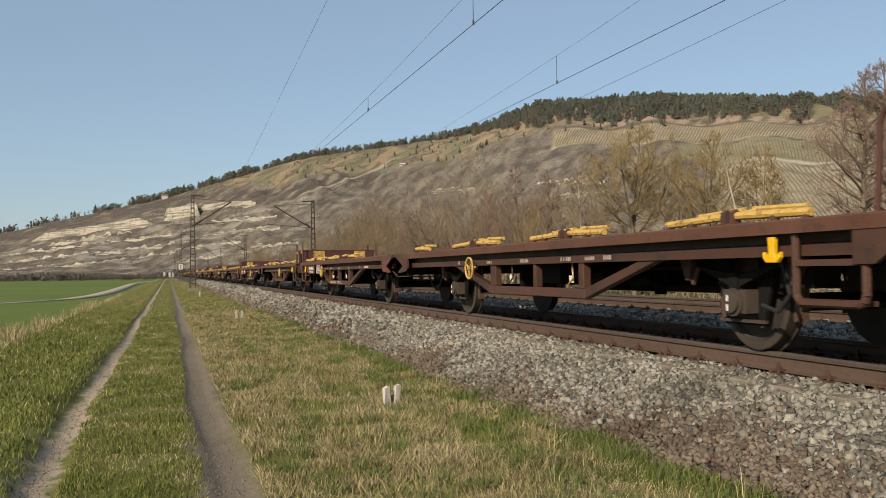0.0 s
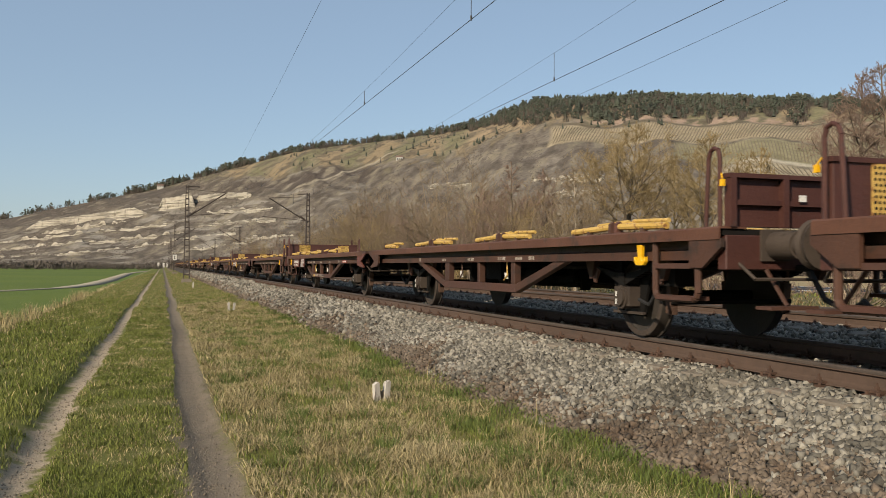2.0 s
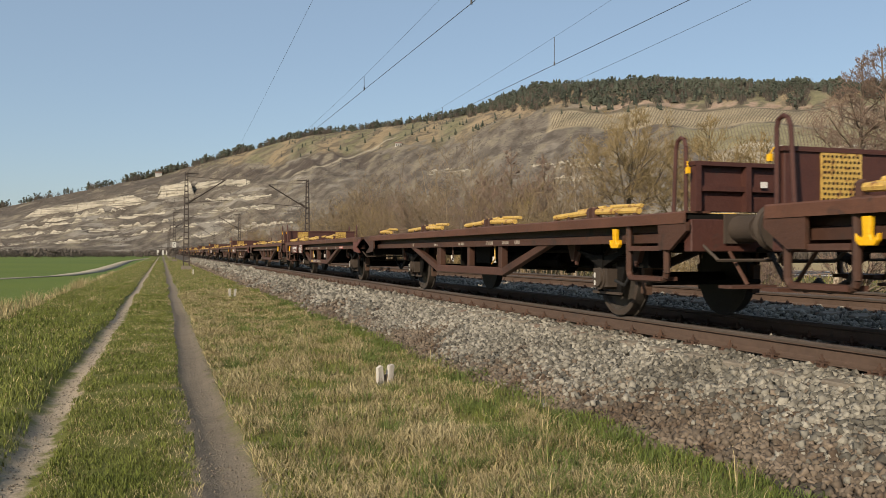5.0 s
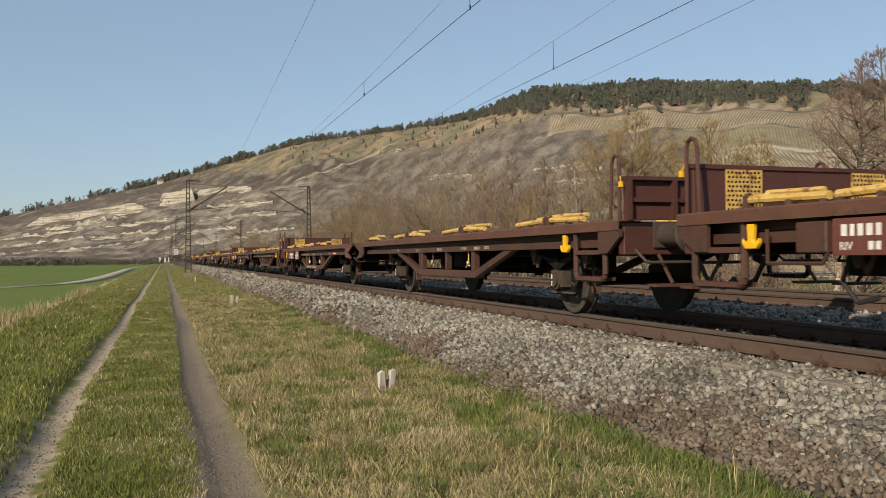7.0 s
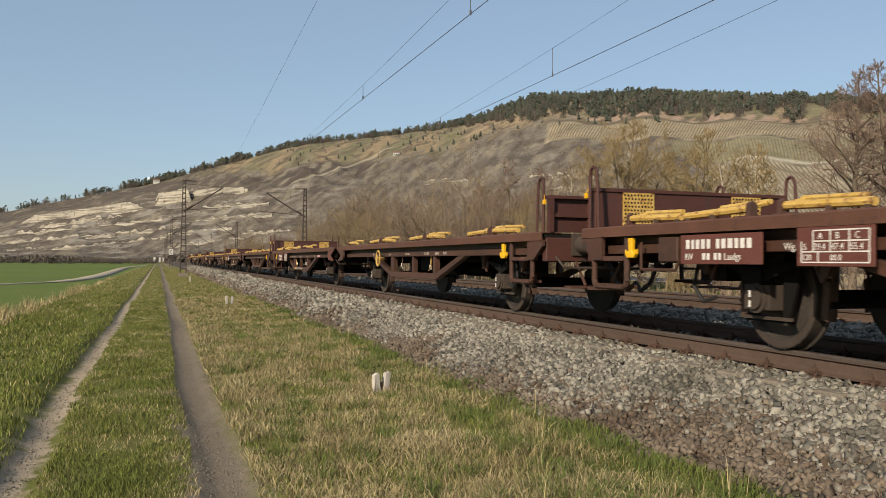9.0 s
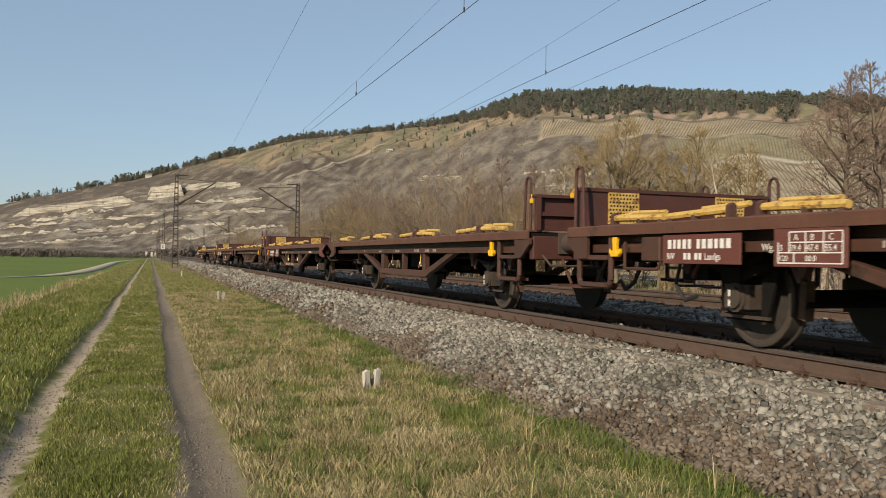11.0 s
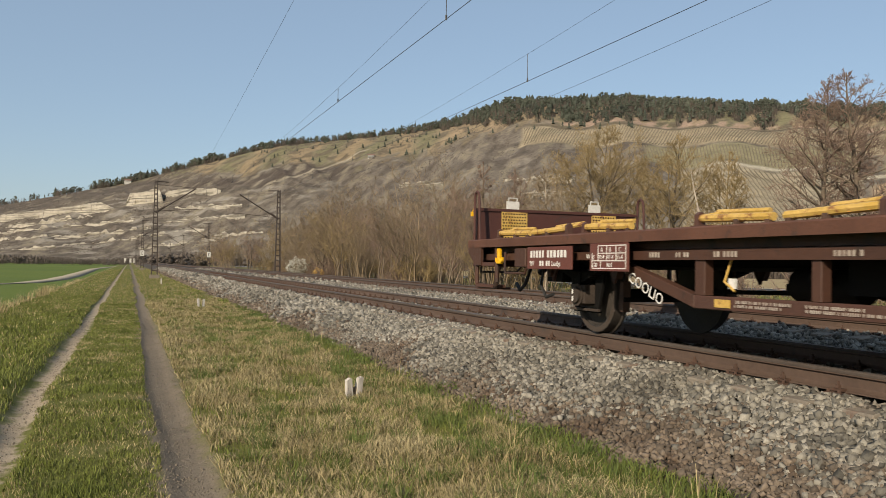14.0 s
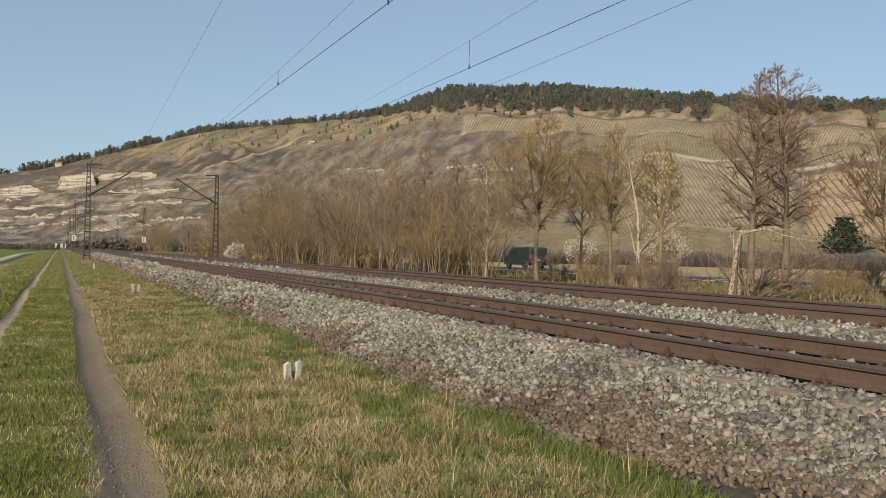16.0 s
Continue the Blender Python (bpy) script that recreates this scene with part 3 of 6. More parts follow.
ANCHOR = [(-0.042, 1.03), (0.042, 1.03), (0.032, 0.9), (0.05, 0.865), (0.08, 0.88), (0.1, 0.915), (0.1, 0.86), (0.065, 0.82), (-0.065, 0.82), (-0.1, 0.86), (-0.1, 0.915), (-0.08, 0.88), (-0.05, 0.865), (-0.032, 0.9)]  # outline of a rope hook


def unit_wagon(d, plated, chocks, graffiti=""):
    """One unit; d is +1 where its buffers stand at +y, -1 at -y. z = 0 at the rail head, y = 0 at its middle."""
    u = new("flat_wagon")
    tagged(u, "rust-brown empty two-axle flat wagon with a shallow truss and yellow chocks", "wagon", "wagons of the train")

    shift = 0.12 if d > 0 else -0.15  # the outer overhangs differ

    def Y(a, b):
        return sorted((a * d, b * d))

    part("deck", Shape().box(-EDGE + 0.06, EDGE - 0.06, *Y(-HALF + 0.02, HALF - 0.02 + shift), 1.09, 1.145), UNDER, u, "steel deck darkened with underframe shade")
    for sgn in (-1, 1):
        e = Shape().slab([(sgn * EDGE, 1.05), (sgn * EDGE, 1.15), (sgn * (EDGE - 0.015), 1.165), (sgn * (EDGE - 0.3), 1.165), (sgn * (EDGE - 0.3), 1.147), (sgn * (EDGE - 0.02), 1.147), (sgn * (EDGE - 0.02), 1.05)], "y", *Y(-HALF, HALF + shift))
        part("deck_edge", e, DECK_EDGE, u, "rusty raised deck rim")
        ox = sgn * (EDGE - 0.13)
        part("side_sill", Shape().slab([(ox, 0.87), (ox, 0.965), (sgn * (EDGE - 0.19), 0.975), (sgn * (EDGE - 0.19), 1.09), (sgn * (EDGE - 0.21), 1.09), (sgn * (EDGE - 0.21), 0.87)], "y", *Y(-HALF + 0.05, HALF - 0.05 + shift)), WAGON, u, "brown pressed-steel side sill")
        xs_ = sorted((ox - sgn * 0.02, ox - sgn * 0.12))
        part("truss_chord", Shape().box(*xs_, *Y(-1.62, 1.5), 0.43, 0.55), CHORD, u, "red-brown lower chord", bevel=0.008)
        for yy, w in ((1.42, 0.07), (0.05, 0.05), (-1.5, 0.11)):
            part("truss_post", Shape().box(*xs_, *Y(yy - w, yy + w), 0.55, 0.87), WAGON, u, bevel=0.006)
        for y_low, y_high in ((1.5, 2.75), (-1.62, -2.95)):
            s2 = 1 if y_high > 0 else -1
            part("truss_strut", Shape().slab([(d * y_low, 0.43), (d * y_low, 0.55), (d * y_high, 0.87), (d * (y_high + s2 * 0.36), 0.87)], "x", *xs_), WAGON, u, bevel=0.006)
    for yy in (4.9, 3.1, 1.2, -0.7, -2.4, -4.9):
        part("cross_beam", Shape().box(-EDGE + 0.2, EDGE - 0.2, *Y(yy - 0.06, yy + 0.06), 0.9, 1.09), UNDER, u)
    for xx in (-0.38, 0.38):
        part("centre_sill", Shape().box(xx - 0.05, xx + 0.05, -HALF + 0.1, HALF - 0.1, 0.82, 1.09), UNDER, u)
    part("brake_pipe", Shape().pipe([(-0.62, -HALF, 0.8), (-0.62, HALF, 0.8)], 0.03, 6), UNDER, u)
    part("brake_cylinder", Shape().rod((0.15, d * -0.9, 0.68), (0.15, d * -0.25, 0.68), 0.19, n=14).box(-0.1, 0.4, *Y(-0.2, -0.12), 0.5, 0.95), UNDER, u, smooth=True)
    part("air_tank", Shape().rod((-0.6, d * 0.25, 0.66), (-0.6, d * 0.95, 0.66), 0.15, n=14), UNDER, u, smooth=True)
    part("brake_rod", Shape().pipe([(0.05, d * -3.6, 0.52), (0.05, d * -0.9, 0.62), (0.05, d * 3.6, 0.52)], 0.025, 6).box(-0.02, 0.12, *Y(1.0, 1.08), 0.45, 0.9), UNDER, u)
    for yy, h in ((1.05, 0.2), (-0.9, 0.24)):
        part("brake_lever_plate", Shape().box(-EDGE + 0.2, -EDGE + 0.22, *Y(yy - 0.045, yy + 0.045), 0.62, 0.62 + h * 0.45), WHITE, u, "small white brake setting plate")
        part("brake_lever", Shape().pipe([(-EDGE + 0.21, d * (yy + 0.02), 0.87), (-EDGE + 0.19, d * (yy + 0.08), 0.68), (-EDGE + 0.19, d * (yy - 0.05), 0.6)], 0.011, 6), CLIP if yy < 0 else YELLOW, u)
    part("main_reservoir", Shape().rod((0.42, d * -1.35, 0.66), (0.42, d * 0.35, 0.66), 0.2, n=14), UNDER, u, "air reservoir darkened with underframe shade", smooth=True)
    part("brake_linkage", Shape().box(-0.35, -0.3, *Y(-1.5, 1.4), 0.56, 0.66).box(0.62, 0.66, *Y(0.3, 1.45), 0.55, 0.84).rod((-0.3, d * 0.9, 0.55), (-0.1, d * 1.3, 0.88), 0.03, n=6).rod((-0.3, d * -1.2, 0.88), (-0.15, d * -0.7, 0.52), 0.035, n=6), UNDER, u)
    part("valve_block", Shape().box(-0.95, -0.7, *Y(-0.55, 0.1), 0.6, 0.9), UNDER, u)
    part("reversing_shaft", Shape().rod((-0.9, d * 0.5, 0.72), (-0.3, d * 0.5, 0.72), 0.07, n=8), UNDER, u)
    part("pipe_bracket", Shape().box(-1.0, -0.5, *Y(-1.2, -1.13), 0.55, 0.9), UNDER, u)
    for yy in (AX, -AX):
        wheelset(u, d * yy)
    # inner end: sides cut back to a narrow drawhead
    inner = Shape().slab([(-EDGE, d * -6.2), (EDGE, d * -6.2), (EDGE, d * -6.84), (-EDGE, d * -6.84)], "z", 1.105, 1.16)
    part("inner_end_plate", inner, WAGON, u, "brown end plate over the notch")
    # near-black plate that stands in for the shade between the coupled ends
    part("inner_headstock", Shape().box(-EDGE + 0.08, EDGE - 0.08, *Y(-6.1, -6.2), 0.72, 1.1), UNDER, u, "recessed headstock plate coloured as the notch's shade")
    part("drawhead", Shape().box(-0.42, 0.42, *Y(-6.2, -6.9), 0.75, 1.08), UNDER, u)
    for sgn in (-1, 1):
        part("end_gusset", Shape().slab([(d * -5.9, 1.105), (d * -6.84, 1.105), (d * -6.36, 0.94), (d * -6.3, 0.9), (d * -6.62, 0.79), (d * -6.6, 0.76), (d * -6.0, 0.8), (d * -5.9, 0.87)], "x", *sorted((sgn * (EDGE - 0.005), sgn * (EDGE - 0.04)))), PLATE if d > 0 else WAGON, u, "red-brown corner gusset")
    part("drawbar", Shape().rod((0, d * -6.9, 0.9), (0, d * -7.12, 0.9), 0.12, n=12).box(-0.2, 0.2, *Y(-6.9, -6.6), 0.7, 1.0), GRIME, u, smooth=True)
    part("inner_hand_bar", Shape().pipe([(-1.3, d * -6.3, 0.8), (-1.25, d * -6.5, 0.68), (-0.5, d * -6.6, 0.68)], 0.014, 6), GRIME, u)
    part("air_hose", Shape().pipe([(-0.5, d * -6.4, 0.78), (-0.5, d * -6.7, 0.5), (-0.48, d * -6.95, 0.38), (-0.45, d * -7.1, 0.5)], 0.025, 6), RUBBER, u)
    # outer end: headstock, buffers, end wall, hoops, steps
    part("headstock", Shape().box(-EDGE + 0.08, EDGE - 0.08, *Y(HALF - 0.12, HALF), 0.78, 1.09), WALL, u, "brown steel headstock", bevel=0.01)
    part("corner_post_plate", Shape().slab([(d * 6.0, 1.06), (d * 6.47, 1.06), (d * 6.47, 0.98), (d * 6.2, 0.8), (d * 6.0, 0.8)], "x", -EDGE + 0.01, -EDGE + 0.05), WAGON, u)
    w = part("end_wall", Shape().box(-1.34, 1.34, *Y(6.36, 6.4), 1.165, 1.61), WALL, u, "low red-brown end wall", bevel=0.004)
    part("top_rail", Shape().box(-1.36, 1.36, *Y(6.34, 6.47), 1.6, 1.64), WALL, w)
    for xx in (-1.32, -0.75, 0.0, 0.75, 1.32):
        part("rib", Shape().box(xx - 0.03, xx + 0.03, *Y(6.4, 6.47), 1.165, 1.6), WALL, w)
    part("waist_rail", Shape().box(-1.34, 1.34, *Y(6.4, 6.45), 1.36, 1.41), WALL, w)
    for x0, x1 in ((-0.98, -0.56), (0.55, 0.98)):
        panel = part("perforated_panel", Shape().box(x0, x1, *Y(6.345, 6.358), 1.17, 1.605), YELLOW, w, "yellow perforated tread panel")
        holes, nx_, nz_ = Shape(), 9, 9
        for i in range(nx_):
            for j in range(nz_):
                hx, hz = x0 + (i + 0.5 + 0.25 * (j % 2)) * (x1 - x0) / (nx_ + 0.5), 1.19 + (j + 0.5) * 0.4 / nz_
                holes.rod((hx, d * 6.346, hz), (hx, d * 6.341, hz), 0.013, n=6)
        tagged(part("hole_pattern", holes, UNDER, panel), kind="stuff")
    part("reflector", Shape().box(-0.62, -0.54, *Y(6.475, 6.48), 1.4, 1.46), WHITE, w)
    for sgn in (-1, 1):
        hoop = Shape()
        pts = [(sgn * 1.4, d * 6.18, 1.165), (sgn * 1.4, d * 6.22, 1.78), (sgn * 1.4, d * 6.25, 1.85), (sgn * 1.4, d * 6.3, 1.875), (sgn * 1.4, d * 6.36, 1.85), (sgn * 1.4, d * 6.38, 1.78), (sgn * 1.4, d * 6.38, 1.165)]
        part("handrail_hoop", hoop.pipe(pts, 0.02, 8), WALL, u, smooth=True)
        part("pull_tag", Shape().box(sgn * 1.42 - 0.015, sgn * 1.42 + 0.015, *Y(6.42, 6.46), 1.52, 1.58).rod((sgn * 1.42, d * 6.44, 1.58), (sgn * 1.4, d * 6.4, 1.64), 0.006, n=6), HOOK, u, "small yellow pull tag")
        b = part("buffer", Shape().rod((sgn * 0.875, d * 6.45, 1.0), (sgn * 0.875, d * 6.78, 1.0), 0.125, n=18).box(*sorted((sgn * 0.72, sgn * 1.03)), *Y(6.45, 6.48), 0.86, 1.14), GRIME, u, "grey sleeve buffer", smooth=True)
        part("buffer_head", Shape().rod((sgn * 0.875, d * 6.72, 1.0), (sgn * 0.875, d * 6.95, 1.0), 0.1, n=18).rod((sgn * 0.875, d * 6.95, 1.0), (sgn * 0.875, d * 6.99, 1.0), 0.215, 0.2, 22), GRIME, b, smooth=True)
        sl_x = sgn * (EDGE - 0.06)
        st = part("step_ladder", Shape().pipe([(sl_x, d * 5.545, 1.05), (sl_x, d * 5.545, 0.57), (sl_x, d * 5.565, 0.525), (sl_x, d * 5.61, 0.505), (sl_x, d * 6.18, 0.505), (sl_x, d * 6.225, 0.525), (sl_x, d * 6.245, 0.57), (sl_x, d * 6.245, 1.05)], 0.034, 8), WAGON, u, "steel shunter step bent from one bar")
        part("tread", Shape().box(*sorted((sgn * (EDGE - 0.02), sgn * (EDGE - 0.22))), *Y(5.6, 6.19), 0.49, 0.53), CHORD, st)
        part("tread", Shape().box(*sorted((sgn * (EDGE - 0.03), sgn * (EDGE - 0.16))), *Y(5.58, 6.21), 0.79, 0.84), CHORD, st)
        hx, Hk = sgn * (EDGE - 0.02), 5.55 if d > 0 else 4.98
        part("rope_hook", Shape().slab([(d * (Hk + a_), z_) for a_, z_ in ANCHOR], "x", *sorted((hx, hx - sgn * 0.045))), HOOK, u, "bright yellow rope hook", bevel=0.006)
        part("end_step", Shape().box(*sorted((sgn * 0.7, sgn * 1.2)), *Y(6.6, 6.8), 0.44, 0.47), CHORD, u)
        part("end_step_arm", Shape().pipe([(sgn * 0.95, d * 6.42, 0.8), (sgn * 0.95, d * 6.7, 0.47)], 0.02, 6), WAGON, u)
        part("coupling_bar", Shape().pipe([(sgn * 1.25, d * 6.44, 0.84), (sgn * 1.2, d * 6.6, 0.7), (sgn * 0.6, d * 6.6, 0.7), (sgn * 0.55, d * 6.45, 0.84)], 0.016, 6), GRIME, u)
    part("draw_hook", Shape().box(-0.06, 0.06, *Y(6.45, 6.75), 0.9, 1.02).rod((0, d * 6.7, 0.98), (0, d * 6.85, 0.75), 0.03, n=8).rod((0, d * 6.85, 0.75), (0, d * 6.98, 0.7), 0.05, n=8), UNDER, u)
    part("brake_hose", Shape().pipe([(-0.45, d * 6.4, 0.8), (-0.45, d * 6.6, 0.52), (-0.42, d * 6.85, 0.42), (-0.4, d * 7.02, 0.52)], 0.028, 6), RUBBER, u)
    part("underslung_loop", Shape().pipe([(-1.15, d * 4.75, 0.85), (-1.15, d * 4.85, 0.55), (-1.15, d * 4.7, 0.4), (-1.15, d * 4.5, 0.45)], 0.02, 6), RUBBER, u)
    part("valve_box", Shape().box(-1.0, -0.7, *Y(4.55, 4.95), 0.6, 0.86).rod((-0.85, d * 4.4, 0.55), (-0.85, d * 4.5, 0.85), 0.05, n=8), UNDER, u)
    for y, f in chocks:
        chock(u, d * y, -1, f if d > 0 else not f)
    for y, f in chocks[1::4]:
        chock(u, d * (y - 0.4), 1, f)
    xf = -EDGE + 0.005
    if plated:
        n_p = part("number_plate", Shape().box(xf, xf + 0.02, 3.5, 4.62, 0.76, 1.03), PLATE, u, "red-brown lettered side plate", bevel=0.003)
        plate_bars(n_p, xf - 0.002, 3.62, 4.55, 0.9, 0.085, WHITE, "white_number_bars", "white painted number bars")
        lettering("type_letters", "RIV", 0.085, WHITE, n_p, text_pose(xf - 0.003, 4.55, 0.8))
        plate_bars(n_p, xf - 0.002, 4.02, 4.33, 0.8, 0.06, WHITE, "owner_mark_bars", "white owner mark bars")
        lettering("type_letters", "Laadgs", 0.085, WHITE, n_p, text_pose(xf - 0.003, 3.98, 0.8))
        part("mesh_box", Shape().box(xf, xf + 0.14, 4.68, 5.0, 0.78, 1.02), WAGON, u, "brown mesh-covered box", bevel=0.01)
        part("rail_hoop", Shape().pipe([(xf + 0.03, 5.35, 0.98), (xf + 0.03, 5.35, 0.7), (xf + 0.03, 4.75, 0.7), (xf + 0.03, 4.68, 0.8)], 0.016, 6), WAGON, u)
        d_p = part("data_plate", Shape().box(xf, xf + 0.02, 2.36, 3.1, 0.75, 1.05), PLATE, u, "red-brown plate with a white load grid", bevel=0.003)
        grid = Shape()
        for za in (0.78, 0.86, 0.94, 1.02):
            grid.box(xf - 0.003, xf, 2.4, 2.93 if za > 0.9 else 3.05, za - 0.005, za + 0.005)
        for ya in (2.4, 2.58, 2.76, 2.93):
            grid.box(xf - 0.003, xf, ya - 0.005, ya + 0.005, 0.86, 1.02)
        for ya in (2.4, 2.88, 3.05):
            grid.box(xf - 0.003, xf, ya - 0.005, ya + 0.005, 0.78, 0.94 if ya > 3 else 0.86)
        part("white_grid", grid, WHITE, d_p)
        for words, ya, za, sz_ in (("A", 2.88, 0.955, 0.07), ("B", 2.71, 0.955, 0.07), ("C", 2.53, 0.955, 0.07), ("S", 3.03, 0.875, 0.07), ("39.4", 2.925, 0.875, 0.07), ("47.4", 2.75, 0.875, 0.07), ("55.4", 2.57, 0.875, 0.07), ("120", 3.04, 0.795, 0.065), ("00.0", 2.76, 0.795, 0.065)):
            lettering("load_letters", words, sz_, WHITE, d_p, text_pose(xf - 0.003, ya, za))
        lettering("sill_letters", "Wg. 2", 0.085, WHITE, u, text_pose(-EDGE + 0.124, 3.38, 0.88))
    xo = -EDGE + 0.126
    for y0, y1, zz, h in ((2.0, 2.2, 0.895, 0.05), (1.55, 1.8, 0.895, 0.045), (0.9, 1.2, 0.895, 0.05), (-0.4, -0.1, 0.895, 0.045), (-1.7, -1.5, 0.895, 0.04), (-3.1, -3.0, 0.895, 0.06)):
        plate_bars(u, xo, *Y(y0, y1), zz, h, FADED, "stencil_mark", "small faded white stencilled writing")
    if not plated:
        finish_ends(u, d, shift)
        return u
    rp = part("red_label", Shape().box(xo - 0.002, xo + 0.01, *Y(-4.05, -3.55), 0.885, 0.955), RED, u, "red framed revision label")
    plate_bars(rp, xo - 0.002, *Y(-4.0, -3.6), 0.9, 0.038, WHITE, "label_bars", "white bars")
    finish_ends(u, d, shift)
    if plated:
        cb = part("chord_writing", Shape().box(xo + 0.012, xo + 0.02, 1.0, 1.2, 0.455, 0.525), YELLOW, u, "faded yellow plate on the chord")
        for zz, a, b in ((0.5, 0.3, 0.95), (0.465, 0.4, 0.95), (0.5, -0.4, 0.15), (0.465, -0.6, 0.15)):
            plate_bars(cb, xo + 0.016, a, b, zz, 0.024, FADED, "writing_mark", "small faded writing bars")
    return u


def finish_ends(u, d, shift):
    """Moves the outer end's fittings to the true length of its overhang."""
    for o in u.children:
        kind = o.name.split(".")[0]
        if kind in ("headstock", "corner_post_plate", "end_wall", "handrail_hoop", "pull_tag", "buffer", "end_step", "end_step_arm", "coupling_bar", "draw_hook", "brake_hose"):
            o.location.y += d * shift
        elif kind == "step_ladder":
            o.location.y += d * (shift if d > 0 else -0.32)


def ring_shape(x, y, z, r):
    s, n = Shape(), 20
    pts = [(x, y + r * math.cos(2 * math.pi * i / n), z + r * math.sin(2 * math.pi * i / n)) for i in range(n + 1)]
    s.pipe(pts, 0.017, 6)
    for a in (0.5, 2.6, 4.7):
        s.rod((x, y, z), (x, y + r * math.cos(a), z + r * math.sin(a)), 0.012, n=6)
    return s.rod((x - 0.02, y, z), (x + 0.14, y, z), 0.03, n=10)


CHOCKS_A = [(5.2, False), (4.2, True), (2.9, False), (0.9, False), (-0.15, True), (-2.2, False)]
CHOCKS_B = [(4.9, True), (3.85, False), (1.65, True), (0.55, False), (-1.6, True), (-2.75, False), (-5.1, True)]
proto_a = unit_wagon(1, True, CHOCKS_A)
proto_b = unit_wagon(-1, False, CHOCKS_B)
A_TO_B, PITCH = 13.98, 27.95  # between the middles of a pair; from pair to pair
TRAIN = []  # each unit with its middle's distance ahead of the last axle
for n in range(15):
    for proto, back in ((proto_a, AX), (proto_b, AX + A_TO_B)):
        ob = proto if n == 0 else copy_thing(proto, pose(TRACK_X, 0, 0))
        TRAIN.append((ob, back + PITCH * n))
for n, y_a, y_b in ((13, 2.0, 2.15), (12, -1.7, -1.3), (10, 2.0, None), (4, None, 2.1)):
    for (ob, _), y in zip(TRAIN[2 * n:2 * n + 2], (y_a, y_b)):
        if y is not None:
            part("hand_brake_wheel", ring_shape(-EDGE - 0.01, y, 0.83, 0.17), YELLOW, ob, "yellow hand brake wheel", smooth=True)
# marks of single wagons: chalked and sprayed letters, tail boards
last_a, last_b = TRAIN[0][0], TRAIN[1][0]
for i, c in enumerate("LAPD"):
    lettering("sprayed_letter", c, 0.42, WHITE, last_b, pose(-0.95 + 0.33 * i + (0.18 if i == 3 else 0), -6.333, 1.22, 90, 0, 0), "white sprayed letters")
lettering("chalk_letters", "COOLIO", 0.16, WHITE, last_a, text_pose(-EDGE + 0.1, 2.5, 0.66) @ pose(0, 0, 0, 0, 0, -22), "white sprayed letters")
for xx in (-0.78, 0.62):
    tb = part("tail_board", Shape().box(xx - 0.1, xx + 0.1, 6.5, 6.53, 1.64, 1.76), PAINT, last_a, "small white tail board")
    part("board_handle", Shape().pipe([(xx - 0.07, 6.515, 1.76), (xx - 0.07, 6.515, 1.81), (xx + 0.07, 6.515, 1.81), (xx + 0.07, 6.515, 1.76)], 0.01, 5), PAINT, tb)

# ---- hillside ----


def knots(x, pairs):
    return np.interp(x, [p[0] for p in pairs], [p[1] for p in pairs])


RIDGE = [(-14, 2.0), (-9.7, 2.6), (-6.6, 3.4), (-3.4, 4.2), (0, 5.1), (3.6, 6.2), (6.3, 7.05), (9.9, 8.0), (13.6, 8.45), (17.3, 8.9), (20.8, 9.5), (23.5, 10.5), (25, 10.9), (29, 11.0), (33, 11.0), (36.5, 10.7), (40, 10.35), (44, 10.0), (49, 9.6), (53, 9.3), (62, 8.6), (75, 8.0)]
CREST = [(-14, 2300), (-5, 1900), (2, 1600), (8, 1250), (15, 1050), (22, 900), (30, 800), (40, 760), (52, 740), (75, 760)]
FOOT = [(-14, 1500), (-5, 1000), (2, 800), (8, 560), (15, 420), (22, 330), (30, 290), (40, 260), (52, 250), (75, 250)]
VIEW_Z = 0.785


def hill_z(az, s):
    """Height on the hillside at a bearing from +y (degrees) and a share s of the way from its foot (0) to its crest (1)."""
    crest, foot = knots(az, CREST), knots(az, FOOT)
    top = crest * np.tan(np.radians(knots(az, RIDGE))) + VIEW_Z
    r = foot + (crest - foot) * s
    rise = np.where(s <= 1, 0.55 * s + 0.45 * smooth_step(s, 0.0, 1.0), 1.0 + 0.02 * (s - 1))
    gully = 0.012 * np.sin(az * 1.1 + 5.0 * s) * np.sin(math.pi * np.clip(s, 0, 1))
    return r, -1.3 + (top + 1.3) * (rise + gully)


def hill_point(az, s):
    r, z = hill_z(np.asarray(az, float), np.asarray(s, float))
    a = np.radians(az)
    return np.stack([r * np.sin(a), r * np.cos(a), z], -1)


ha, hs = np.meshgrid(np.linspace(-14, 75, 700), np.concatenate([np.linspace(-0.03, 1.0, 250), np.linspace(1.03, 1.6, 6)]), indexing="ij")
hk = np.arange(ha.size).reshape(ha.shape)
hp = hill_point(ha, hs)


def field_noise(u, v, seed, octaves=4):
    """Noise over two arrays, with finer and weaker layers added."""
    q = np.stack([u.ravel(), v.ravel()], -1)
    return np.array([noise.fractal(Vector((a, b, seed)), 0.9, 2.1, octaves) for a, b in q]).reshape(u.shape)


ridged = 0.45 - np.abs(field_noise(ha * 0.5 + 6.0 * hs, hs * 1.7, 0.3, 2))
bumps = field_noise(hp[..., 0] * 0.012, hp[..., 1] * 0.012, 0.3, 4)
inner = np.clip(hs * 3, 0, 1) * np.clip((1.05 - hs) * 5, 0, 1)
hp[..., 2] += (3.5 * bumps + 5.0 * (ridged - 0.3) * np.clip((20 - ha) / 10, 0.12, 1)) * inner


